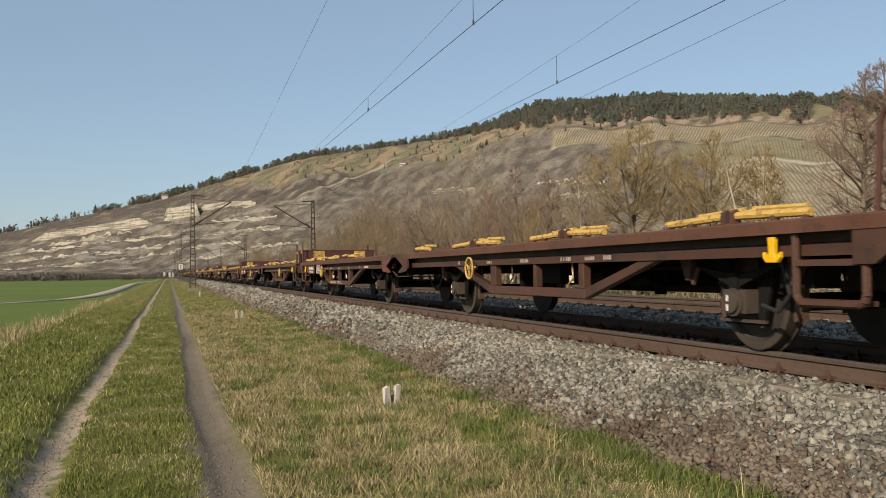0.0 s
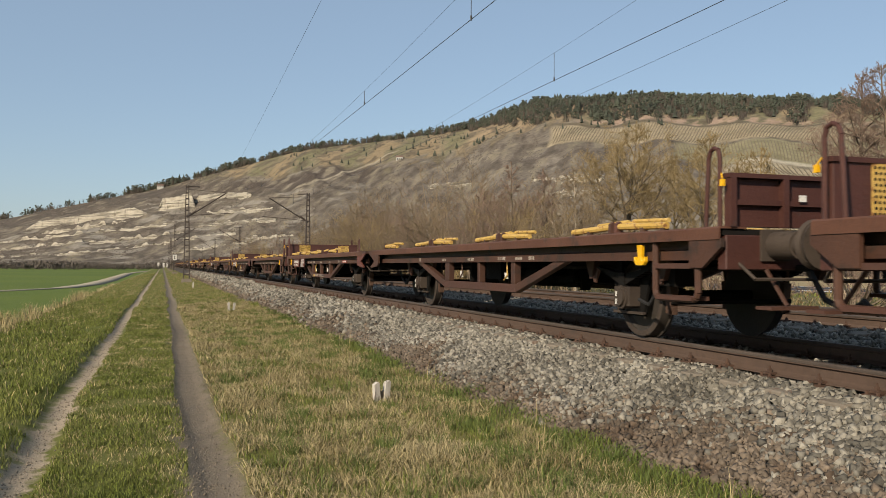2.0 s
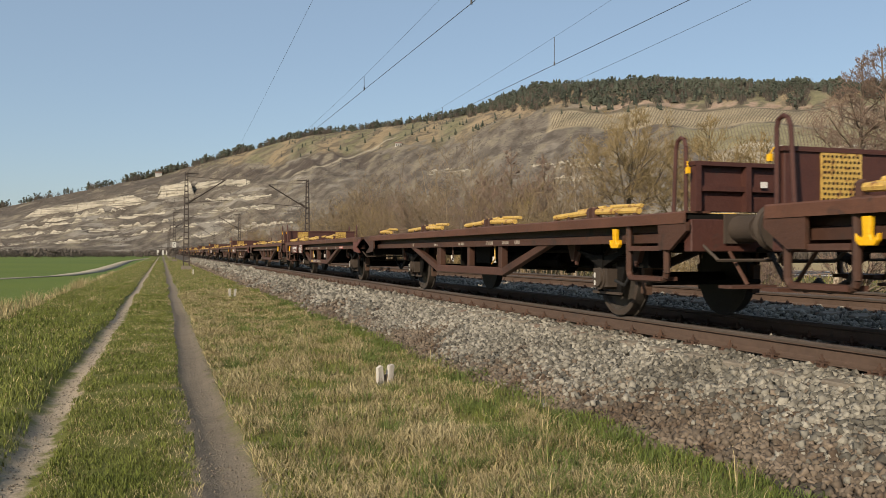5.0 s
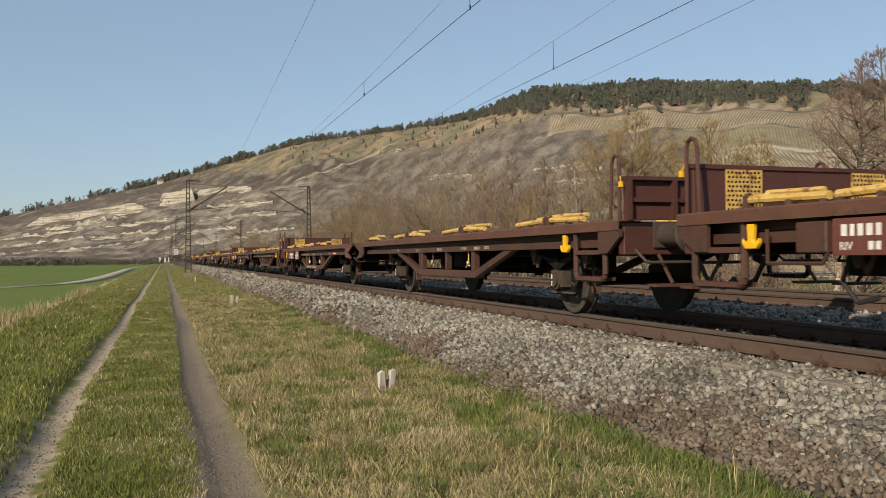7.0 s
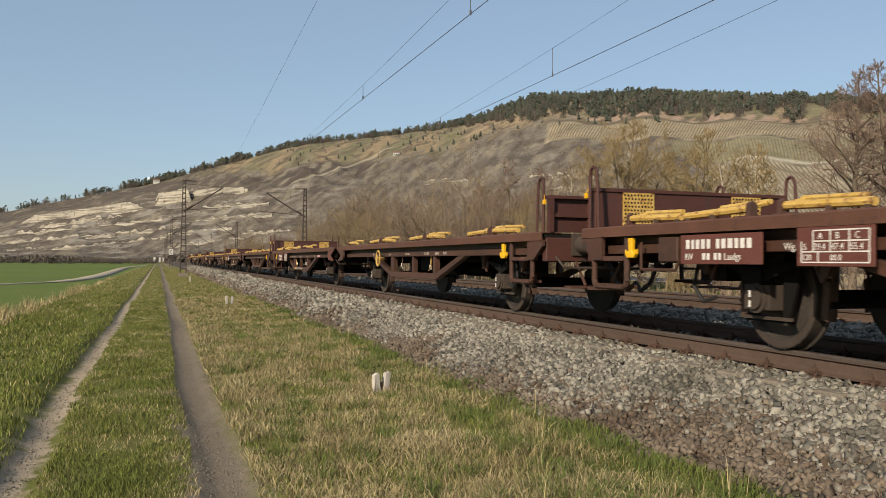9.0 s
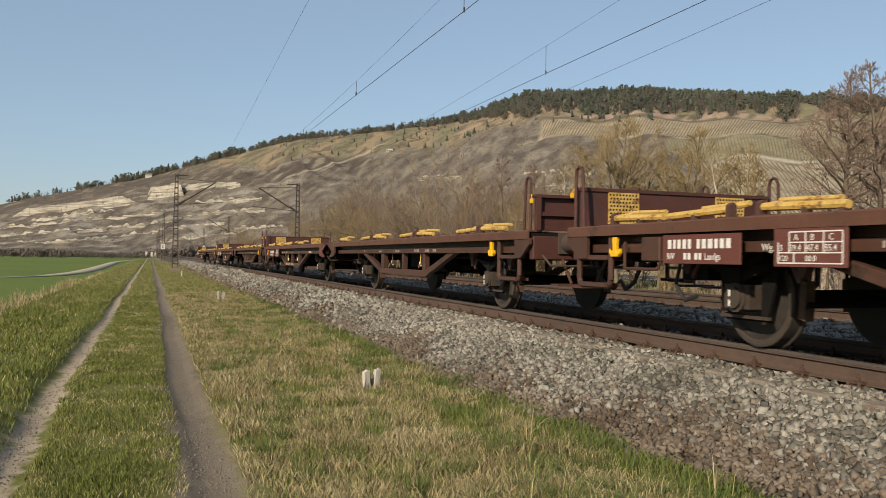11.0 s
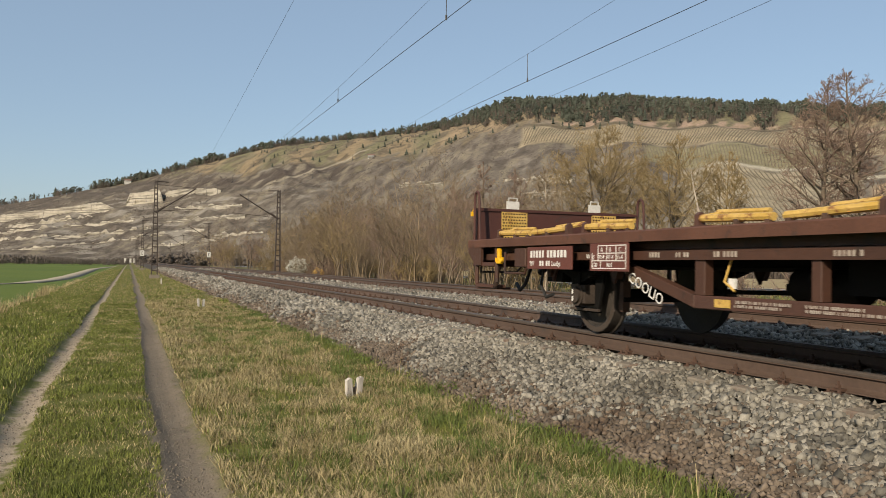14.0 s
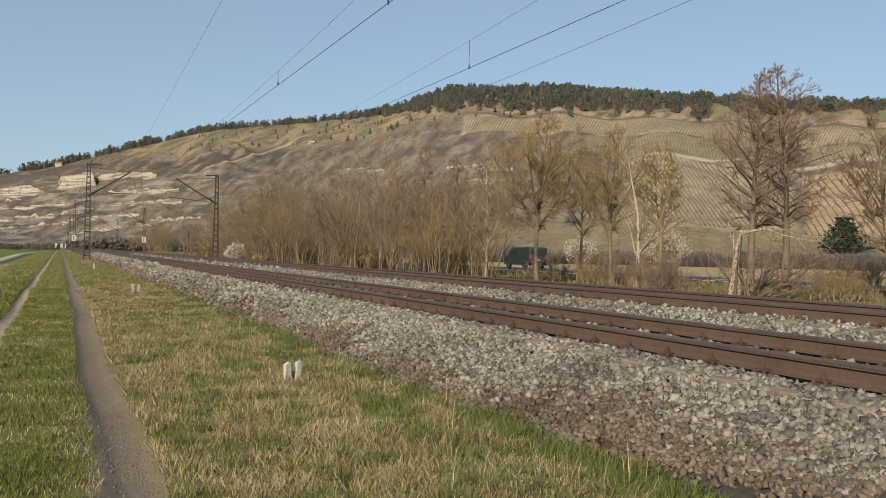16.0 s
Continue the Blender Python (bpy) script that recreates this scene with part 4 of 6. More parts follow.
def between(x, lo, hi, soft):
    return smooth_step(x, lo - soft, lo + soft) * (1 - smooth_step(x, hi - soft, hi + soft))


# vineyard parcels: bearings, shares of the slope, degrees that a row drifts down the slope, spacing of the rows, soil
PARCELS = [(26.0, 60.0, 0.535, 0.645, -6.0, 0.19, (0.29, 0.24, 0.165)), (34.0, 47.0, 0.43, 0.525, 3.0, 0.2, (0.215, 0.195, 0.125)),
           (36.5, 47.4, 0.14, 0.42, 13.0, 0.3, (0.28, 0.24, 0.175)), (48.0, 60.0, 0.12, 0.375, 11.0, 0.42, (0.33, 0.24, 0.155)), (48.5, 60.0, 0.43, 0.525, 5.0, 0.22, (0.235, 0.21, 0.14))]


def land_cover():
    """The colour of what grows at each place of the slope: scrub, meadow, rock debris, vineyard soil."""
    n1 = field_noise(ha * 0.35 - 3.0 * hs, hs * 6.0, 3.0, 4)
    n2 = field_noise(ha * 1.3 - 12.0 * hs, hs * 16.0, 8.0, 4)
    n3 = field_noise(ha * 0.5 + 4.0 * hs, hs * 30.0, 5.0, 4)
    col = np.empty((*ha.shape, 3))
    col[:] = (0.15, 0.128, 0.105)

    def lay(mask, c):
        m_ = np.clip(mask, 0, 1)[..., None]
        col[:] = col * (1 - m_) + np.array(c) * m_

    lay(smooth_step(n2, 0.05, 0.35) * 0.9, (0.088, 0.074, 0.062))
    lay(smooth_step(-n2, 0.12, 0.45) * 0.7, (0.22, 0.19, 0.14))
    west = 1 - smooth_step(ha, 7, 16)
    ledge = smooth_step(n3, 0.05, 0.3) * smooth_step(n1, -0.35, 0.2)
    lay(ledge * (0.25 + 0.65 * west) * between(hs, 0.0, 0.66, 0.05), (0.25, 0.228, 0.195))
    lay(smooth_step(-n3, 0.15, 0.4) * (0.2 + 0.5 * west), (0.1, 0.088, 0.074))
    # upper meadows, tan and olive by parcel
    low = knots(ha, [(-14, 0.95), (-1, 0.9), (3, 0.78), (6, 0.66), (10, 0.6), (14, 0.58), (20, 0.6), (26, 0.66), (75, 0.66)])
    up = smooth_step(hs + 0.09 * n2, low, low + 0.05)
    lay(up * 0.9, (0.2, 0.17, 0.112))
    strips = np.sin(ha * 1.9 - 9 * hs + 2.0 * n1)
    lay(up * smooth_step(strips, 0.2, 0.5) * 0.8, (0.27, 0.205, 0.13))
    lay(up * smooth_step(-strips, 0.3, 0.6) * 0.8, (0.165, 0.155, 0.092))
    lay(up * between(ha, 20.5, 27, 1.5) * 0.7, (0.28, 0.21, 0.14))
    lay(up * smooth_step(n2, 0.1, 0.3) * 0.75, (0.12, 0.1, 0.075))
    # belts of dark scrub: below the meadows and over the cliffs
    lay(between(hs + 0.05 * n1 + 0.004 * (ha - 8), 0.53, 0.62, 0.03) * between(ha, 3, 14, 1.0) * smooth_step(n2, -0.4, 0.0), (0.085, 0.07, 0.06))
    lay(between(hs + 0.08 * n1, 0.72, 0.95, 0.04) * between(ha, -14, 2.5, 1.0) * smooth_step(n2, -0.5, 0.0), (0.1, 0.085, 0.072))
    # a pale cart track that climbs the slope
    lay(between(hs - (0.49 + 0.028 * (ha - 8.6) + 0.02 * n1), -0.006, 0.006, 0.004) * between(ha, 8.4, 15.5, 0.3) * 0.8, (0.33, 0.29, 0.22))
    lay(between(ha, 25, 80, 1.5) * between(hs, -0.1, 0.14, 0.03) * 0.85, (0.2, 0.165, 0.1))
    for a0, a1, s0, s1, drift_, _, soil in PARCELS:
        lay(between(ha + 0.6 * n1, a0, a1, 0.25) * between(hs + 0.012 * n1, s0, s1, 0.006), soil)
    lay(between(hs + 0.01 * n1, 0.648, 0.662, 0.005) * smooth_step(ha, 25, 27), (0.12, 0.1, 0.07))
    lay(between(hs + 0.02 * n1, 0.67, 0.72, 0.012) * smooth_step(ha, 27, 29) * smooth_step(-n2, -0.15, 0.1), (0.31, 0.225, 0.17))
    lay(between(hs - 0.012 * (ha - 47), 0.385, 0.405, 0.006) * smooth_step(ha, 46.5, 47.5), (0.38, 0.34, 0.26))
    lay(between(hs, 0.421, 0.431, 0.004) * between(ha, 38, 47, 0.5), (0.36, 0.33, 0.26))
    return col


def hill_material():
    m, t, p = base("dry_hillside")
    v = coords(t)
    n2, n3 = noise_tex(t, v, 0.05, 6, 0.7), noise_tex(t, v, 0.3, 5, 0.7)
    cover = t.nodes.new("ShaderNodeAttribute")
    cover.attribute_name = "cover"
    col = mixed(t, 0.7, cover.outputs["Color"], ramp(t, n2, ((0.3, 0.55), (0.5, 0.95), (0.7, 1.15))), "MULTIPLY")
    col = mixed(t, 0.6, col, ramp(t, n3, ((0.3, 0.45), (0.7, 1.1))), "MULTIPLY")
    t.links.new(col, p.inputs["Base Color"])
    p.inputs["Roughness"].default_value = 1.0
    p.inputs["Specular IOR Level"].default_value = 0.05
    t.links.new(bumped(t, n3, 0.8, 1.5), p.inputs["Normal"])
    return m


hill = new("hillside", bulk("hillside", hp.reshape(-1, 3), np.stack([hk[:-1, :-1], hk[:-1, 1:], hk[1:, 1:], hk[1:, :-1]], -1).reshape(-1, 4), [hill_material()], smooth=True))
tagged(hill, "long dry brown valley hillside with scrub and vineyards", "hill", kind="structure")
cover_col = np.ones((ha.size, 4), np.float32)
cover_col[:, :3] = land_cover().reshape(-1, 3) * (1.0 + 0.14 * smooth_step(ha.reshape(-1, 1), 10, 24))
hill.data.color_attributes.new("cover", "FLOAT_COLOR", "POINT").data.foreach_set("color", cover_col.ravel())


def surface(az, q):
    """Points on the finished slope at bearings and shares."""
    i = np.clip((np.asarray(az) + 14) / 89 * 699, 0, 698.999)
    j = np.clip((np.asarray(q) + 0.03) / 1.03 * 249, 0, 248.999)
    i0, j0 = i.astype(int), j.astype(int)
    fi, fj = (i - i0)[..., None], (j - j0)[..., None]
    return (hp[i0, j0] * (1 - fi) + hp[i0 + 1, j0] * fi) * (1 - fj) + (hp[i0, j0 + 1] * (1 - fi) + hp[i0 + 1, j0 + 1] * fi) * fj


def vine_rows(a0, a1, s0, s1, drift_, gap_, seed):
    """Low ragged hedges of bare vines that run down the slope, row beside row."""
    r = np.random.default_rng(seed)
    n, starts = 70, np.arange(a0 - abs(drift_), a1 + abs(drift_), gap_)
    q = np.linspace(s0 + 0.006, s1 - 0.006, n)
    az = starts[:, None] + drift_ * (s1 - q)[None] + r.normal(0, gap_ * 0.03, (len(starts), n))
    qq = np.broadcast_to(q, az.shape)
    p_ = surface(az, qq)
    side = np.stack([np.cos(np.radians(az)), -np.sin(np.radians(az)), 0 * az], -1) * 0.2
    h_ = r.uniform(0.25, 0.85, az.shape)
    top = p_ + np.stack([0 * az, 0 * az, h_], -1)
    v_ = np.stack([p_ - side, p_ + side, top + side * 0.6, top - side * 0.6], 2)
    k_ = (np.arange(len(starts))[:, None] * n + np.arange(n - 1)[None]) * 4
    ok_ = ((az > a0) & (az < a1))[:, :-1] & ((az > a0) & (az < a1))[:, 1:] & (r.uniform(size=k_.shape) > 0.05)
    k_ = k_[ok_][:, None]
    return v_.reshape(-1, 3), np.concatenate([k_ + (0, 4, 7, 3), k_ + (3, 7, 6, 2), k_ + (2, 6, 5, 1)])


for i, (a0, a1, s0, s1, drift_, gap_, _) in enumerate(PARCELS):
    tagged(new("vine_rows", bulk("vine_rows", *vine_rows(a0, a1, s0, s1, drift_, gap_, 60 + i), [CANE])), "straight rows of bare vines on the slope", "vineyard", kind="stuff")


def crest_share(az, el):
    """The share of the slope at which the hillside shows under the elevation el (degrees) from the path."""
    q = np.linspace(0.0, 1.0, 200)
    r, z = hill_z(np.full(200, float(az)), q)
    return float(np.interp(el, np.degrees(np.arctan2(z - VIEW_Z, r)), q))


def cliff(az0, az1, low0, low1, tall0, tall1, seed):
    """A band of layered rock that stands out of the slope, with uneven blocks and ledges."""
    n, m = max(int((az1 - az0) * 22), 8), 12
    r_ = random.Random(seed)
    vs, fs = [], []
    for i in range(n + 1):
        f = i / n
        az = az0 + (az1 - az0) * f
        q = crest_share(az, low0 + (low1 - low0) * f)
        x, y, z = hill_point(az, q)
        d = math.hypot(x, y)
        taper = min(1, 9 * f + 0.05, 9 * (1 - f) + 0.05)
        h = d * math.tan(radians(tall0 + (tall1 - tall0) * f)) * taper * (0.95 + 0.3 * noise.noise(Vector((az * 1.1, seed, 0))) + 0.1 * noise.noise(Vector((az * 7, seed, 4))))
        if tall0 < 0.3:
            h *= min(max(0.5 + 2.2 * noise.noise(Vector((az * 2.3, seed, 9))), 0.0), 1.2)
        for j in range(m + 1):
            g = j / m
            out = d - 8 + 4.5 * noise.noise(Vector((az * 3, round(g * 4) * 0.7, seed))) + 2.6 * noise.noise(Vector((az * 14, g * 5, seed + 3))) + 7 * g
            if j == m:
                out += 70
            a = radians(az)
            vs.append((out * math.sin(a), out * math.cos(a), z - 6 + (h + 6) * min(g * m / (m - 1), 1.0) + r_.uniform(-0.4, 0.4)))
    for i in range(n):
        for j in range(m):
            a = i * (m + 1) + j
            fs.append((a, a + m + 1, a + m + 2, a + 1))
    return tagged(new("cliff", bulk("cliff", vs, fs, [LIME])), "pale layered limestone cliff face on the hillside", "cliff", "cliffs", "structure")


cliff(-8.0, -1.0, 2.15, 3.35, 0.42, 0.5, 1)
cliff(-7.4, -2.2, 1.85, 2.75, 0.24, 0.28, 4)
cliff(-0.3, 2.0, 3.55, 3.95, 0.8, 0.75, 2)
cliff(1.9, 5.6, 4.2, 4.75, 0.4, 0.22, 3)
for i, (a0, a1, l0, l1, h0) in enumerate(((-9.7, -3.0, 1.25, 2.2, 0.2), (-4.6, 2.2, 1.9, 2.95, 0.18), (-9.5, -4.0, 0.85, 1.5, 0.2), (-4.4, 1.6, 1.35, 2.15, 0.22), (-7.0, -1.0, 0.5, 1.2, 0.18), (-1.6, 4.6, 1.15, 2.2, 0.2), (1.5, 7.2, 2.5, 3.2, 0.18), (0.5, 5.4, 0.85, 1.5, 0.2), (2.4, 7.0, 3.4, 3.9, 0.15), (-9.7, -6.5, 0.35, 0.7, 0.16), (5.0, 8.4, 1.7, 2.1, 0.2), (17.5, 20.5, 5.5, 5.75, 0.14), (24.5, 29.5, 5.9, 6.2, 0.2), (26, 29.5, 5.0, 5.2, 0.18))):
    cliff(a0, a1, l0, l1, h0, h0 * 0.8, 10 + i)


def clump_cloud(points, radii, seed, squash=0.75):
    v, f = stone_cloud(points[:, 0], points[:, 1], points[:, 2], radii, seed, True)
    c = np.repeat(points[:, 2], 12)
    v[:, 2] = c + (v[:, 2] - c) * squash
    return v, f


r4 = np.random.default_rng(4)
# scrub over the slope, in drifts
n_s = 120000
az_s = r4.uniform(-13, 70, n_s)
s_s = r4.uniform(0.02, 0.97, n_s)
drift = np.array([noise.noise(Vector(((a - 9 * q) * 0.42, q * 2.6, 2.0))) + 0.55 * noise.noise(Vector(((a - 9 * q) * 1.6, q * 9, 7.0))) for a, q in zip(az_s, s_s)])
limit = np.where((az_s > 25) & (s_s > 0.5), 0.6, 0.0) + np.where((az_s > 34) & (s_s > 0.135), 0.6, 0.0) - np.where((az_s > 26) & (s_s < 0.12), 0.35, 0.0) + np.where((s_s > 0.6) & (az_s > 6), 0.22, 0.0)
ok = drift + r4.normal(0, 0.16, n_s) > limit + 0.14
az_s, s_s = az_s[ok], s_s[ok]
ps = surface(az_s, s_s)


def brush(points, height, width, per, seed):
    """Bare shrubs far off: a spray of thin upright twigs from each place."""
    r = np.random.default_rng(seed)
    n = len(points) * per
    p_, h_, w_ = np.repeat(points, per, 0), np.repeat(height, per), np.repeat(width, per)
    a, q = r.uniform(0, 2 * math.pi, n), r.uniform(0, 1, n)
    root = p_ + np.stack([np.cos(a) * q * h_ * 0.35, np.sin(a) * q * h_ * 0.35, -0.1 * h_], -1)
    tip = root + np.stack([np.cos(a) * q * h_ * 0.5, np.sin(a) * q * h_ * 0.5, h_ * r.uniform(0.6, 1.15, n)], -1)
    side = np.stack([np.cos(a + 1.57), np.sin(a + 1.57), 0 * a], -1) * w_[:, None]
    mid = (root + tip) / 2 + np.stack([0 * a, 0 * a, 0.1 * h_], -1)
    v = np.stack([root - side * 0.5, root + side * 0.5, mid + side, mid - side, tip], 1)
    k_ = np.arange(n)[:, None] * 5
    return v.reshape(-1, 3), np.concatenate([k_ + (0, 1, 2), k_ + (0, 2, 3), k_ + (3, 2, 4)])


ds = np.hypot(ps[:, 0], ps[:, 1])
scrub = new("scrub", bulk("scrub", *clump_cloud(ps, r4.uniform(0.35, 1.3, len(ps)) ** 1.5 * ds * 0.00085, 3, 0.8), [SCRUB]))
tagged(scrub, "grey-brown leafless scrub scattered over the slope", "scrub", kind="stuff")


def pine_cloud(points, heights, seed):
    """Small ragged conifers: stacked, uneven skirts of needles on a stem."""
    r = np.random.default_rng(seed)
    n, k, tiers = len(points), 6, 4
    vs, fs = [], []
    ang = np.arange(k) * 2 * math.pi / k
    for t in range(tiers):
        lo, hi = 0.12 + 0.2 * t, 0.45 + 0.2 * t
        rad = (0.3 - 0.055 * t) * heights[:, None] * r.uniform(0.6, 1.25, (n, k))
        ring = np.stack([rad * np.cos(ang + t), rad * np.sin(ang + t), np.repeat((lo * heights)[:, None], k, 1) + r.uniform(-0.06, 0.06, (n, k)) * heights[:, None]], -1)
        tip = np.stack([r.uniform(-0.05, 0.05, n) * heights, r.uniform(-0.05, 0.05, n) * heights, hi * heights], -1)[:, None]
        vs.append((np.concatenate([ring, tip], 1) + points[:, None]).reshape(-1, 3))
        b = t * n * (k + 1) + np.arange(n)[:, None] * (k + 1)
        i = np.arange(k)
        fs.append(np.stack([b + i, b + (i + 1) % k, np.broadcast_to(b + k, (n, k))], -1).reshape(-1, 3))
    return np.concatenate(vs), np.concatenate(fs)


n_p = 26000
az_p = r4.uniform(-12, 72, n_p)
thick = knots(az_p, [(-12, 0.03), (3, 0.04), (8, 0.05), (16, 0.06), (21, 0.12), (24, 0.28), (30, 0.3), (40, 0.26), (47, 0.16), (72, 0.1)])
want = knots(az_p, [(-12, 0.15), (-6, 0.05), (-3, 0.1), (0, 0.45), (6, 0.4), (10, 0.22), (19, 0.3), (22, 0.6), (25, 0.9), (45, 0.85), (72, 0.5)])
gap = np.array([noise.noise(Vector((a * 0.9, 3.0, 0))) + 0.6 * noise.noise(Vector((a * 3.1, 8.0, 0))) for a in az_p])
ok = r4.uniform(size=n_p) < want * np.clip(0.8 + knots(az_p, [(18, 1.4), (24, 0.4)]) * gap, 0.05, 1.1)
az_p, thick, gap = az_p[ok], thick[ok] * np.clip(1 + 0.5 * gap[ok], 0.5, 1.4), gap[ok]
pp = surface(az_p, np.minimum(1.0 - thick * r4.uniform(-0.15, 1.0, len(az_p)), 1.0))
hp_ = r4.uniform(0.45, 1.35, len(pp)) * np.hypot(pp[:, 0], pp[:, 1]) * knots(az_p, [(-12, 0.0065), (16, 0.0066), (24, 0.0088), (72, 0.0085)]) * np.clip(1 + 0.5 * gap, 0.7, 1.3)
kind_n = r4.uniform(size=len(pp)) + 0.25 * gap
tall, pick = kind_n < 0.13, (kind_n >= 0.13) & (kind_n < 0.42)
bare = ~(tall | pick)
pp[:, 2] -= 0.06 * hp_
tagged(new("fir_wood", bulk("fir_wood", *pine_cloud(pp[tall], hp_[tall] * 1.15, 19), [CONIFER])), "pointed dark conifers along the crest of the hill", "woodland", kind="stuff")
n_c = 9
cr, hr = np.repeat(pp[pick], n_c, 0), np.repeat(hp_[pick], n_c)
lift = np.tile(np.linspace(0.35, 1.0, n_c), pick.sum())
wide = 0.2 * np.sin(np.clip(1.15 - lift, 0, 1) * 2.6)
cr = cr + np.stack([r4.normal(0, 1, len(cr)) * wide * hr, r4.normal(0, 1, len(cr)) * wide * hr, lift * hr * 0.95], -1)
tagged(new("pine_wood", bulk("pine_wood", *clump_cloud(cr, hr * r4.uniform(0.08, 0.17, len(cr)), 8, 0.75), [CONIFER])), "dark green pines along the crest of the hill", "woodland", kind="stuff")
tagged(new("bare_wood", bulk("bare_wood", *brush(pp[bare], hp_[bare] * 0.85, hp_[bare] * 0.022, 16, 9), [SCRUB])), "leafless brown trees among the pines on the crest", "woodland", kind="stuff")
# single pines on the open slope
az_o = r4.uniform(8, 34, 120)
po = surface(az_o, r4.uniform(0.62, 0.95, 120))
tagged(new("slope_pine", bulk("slope_pine", *pine_cloud(po, r4.uniform(2.5, 6, 120), 18), [CONIFER])), "scattered dark pines on the open upper slope", "woodland", kind="stuff")


def house(az, el, w, d, h, turn):
    x, y, z = hill_point(az, crest_share(az, el))
    ob = tagged(new("house"), "small pale house with a brown pitched roof on the slope", "house", "hillside houses")
    ob.matrix_world = pose(x, y, z, 0, 0, turn)
    wall = part("wall", Shape().box(-w / 2, w / 2, -d / 2, d / 2, -3, h), PAINT, ob)
    part("roof", Shape().slab([(-d / 2 - 0.5, h), (d / 2 + 0.5, h), (0, h + d * 0.38)], "x", -w / 2 - 0.5, w / 2 + 0.5), ROOF, ob)
    for i in range(3):
        part("window", Shape().box(-w / 2 + (i + 0.6) * w / 3.2 - 0.6, -w / 2 + (i + 0.6) * w / 3.2 + 0.6, -d / 2 - 0.05, -d / 2 + 0.02, h - 2.4, h - 0.9), GLASS, wall)


house(15.55, 7.25, 6, 4.5, 2.6, -20)
house(-0.2, 5.0, 11, 8, 4, 5)

# ---- road and farm track ----


def ribbon(name, pts, width, z_add, material, label, category, thick=0.05):
    vs, fs = [], []
    pts = [Vector((x, y)) for x, y in pts]
    for i, p_ in enumerate(pts):
        d_ = (pts[min(i + 1, len(pts) - 1)] - pts[max(i - 1, 0)]).normalized()
        nrm = Vector((-d_.y, d_.x)) * width / 2
        for q in (p_ + nrm, p_ - nrm):
            z = float(ground_z(np.array(q.x), np.array(q.y))) + z_add
            vs += [(q.x, q.y, z), (q.x, q.y, z - thick)]
    for i in range(len(pts) - 1):
        a, b = 4 * i, 4 * i + 4
        fs += [(a, a + 2, b + 2, b), (a + 1, b + 1, b + 3, a + 3), (a, b, b + 1, a + 1), (a + 2, a + 3, b + 3, b + 2)]
    return tagged(new(name, bulk(name, vs, fs, [material])), label, category, kind="structure")


ribbon("road", [(37.6, y) for y in range(-400, 900, 20)], 8.6, 0.06, ASPHALT, "dark asphalt country road behind the bushes", "road", 0.25)
for ex in (33.6, 41.6):
    ribbon("road_edge_line", [(ex, y) for y in range(-400, 900, 20)], 0.22, 0.066, WHITE, "white edge line painted on the road", "road marking", 0.005)
ribbon("farm_track", [(-14.5, 69), (-12, 71), (-8.2, 79), (-6.9, 92), (-6.6, 115), (-7.0, 160), (-7.6, 210), (-6.0, 262), (0, 300)], 2.3, 0.03, GRAVEL, "pale gravel farm track between green fields", "farm track")

ribbon("field_strip", [(-90, 46), (-60, 52), (-36, 58), (-20, 65), (-14.5, 69)], 0.6, 0.02, REED, "strip of dry grass between two green fields", "grass strip")

# ---- overhead line ----


def mast(x, y, lean_side, arm_reach):
    """A lattice mast: four angle legs that close in towards the top, with rungs, and a cantilever over its track."""
    ob = tagged(new("catenary_mast"), "brown steel lattice catenary mast with a cantilever arm", "mast", "catenary masts")
    ob.location = (x, y, -0.75)
    H = 9.0
    part("footing", Shape().box(-0.45, 0.45, -0.35, 0.35, -0.4, 0.3), SLEEPER, ob, "concrete footing")

    def half(z):
        return 0.26 - 0.15 * z / H, 0.15 - 0.05 * z / H

    for sx_ in (-1, 1):
        for sy_ in (-1, 1):
            a, b = half(0.2), half(H)
            part("leg", Shape().rod((sx_ * a[0], sy_ * a[1], 0.2), (sx_ * b[0], sy_ * b[1], H), 0.065, 0.055, 4), MAST, ob)
    for i in range(16):
        z = 0.7 + i * 0.54
        a = half(z)
        for sy_ in (-1, 1):
            part("rung", Shape().box(-a[0], a[0], sy_ * a[1] - 0.012, sy_ * a[1] + 0.012, z - 0.05, z + 0.05), MAST, ob)
    s_ = lean_side
    arm = part("cantilever", Shape().rod((0, 0, 6.0), (s_ * arm_reach, 0, 8.35), 0.06, n=6), MAST, ob)
    part("top_tie", Shape().rod((0, 0, 8.6), (s_ * arm_reach, 0, 8.4), 0.022, n=6), MAST, arm)
    part("steady_arm", Shape().rod((0, 0, 6.15), (s_ * (arm_reach + 0.7), 0, 6.5), 0.03, n=6), MAST, arm)
    part("insulator", Shape().rod((s_ * 0.3, 0, 6.25), (s_ * 0.8, 0, 6.6), 0.09, n=8), GRIME, arm)
    part("top_arm", Shape().rod((0, 0, 8.9), (s_ * 1.1, 0, 8.85), 0.05, n=6), MAST, ob)
    return ob


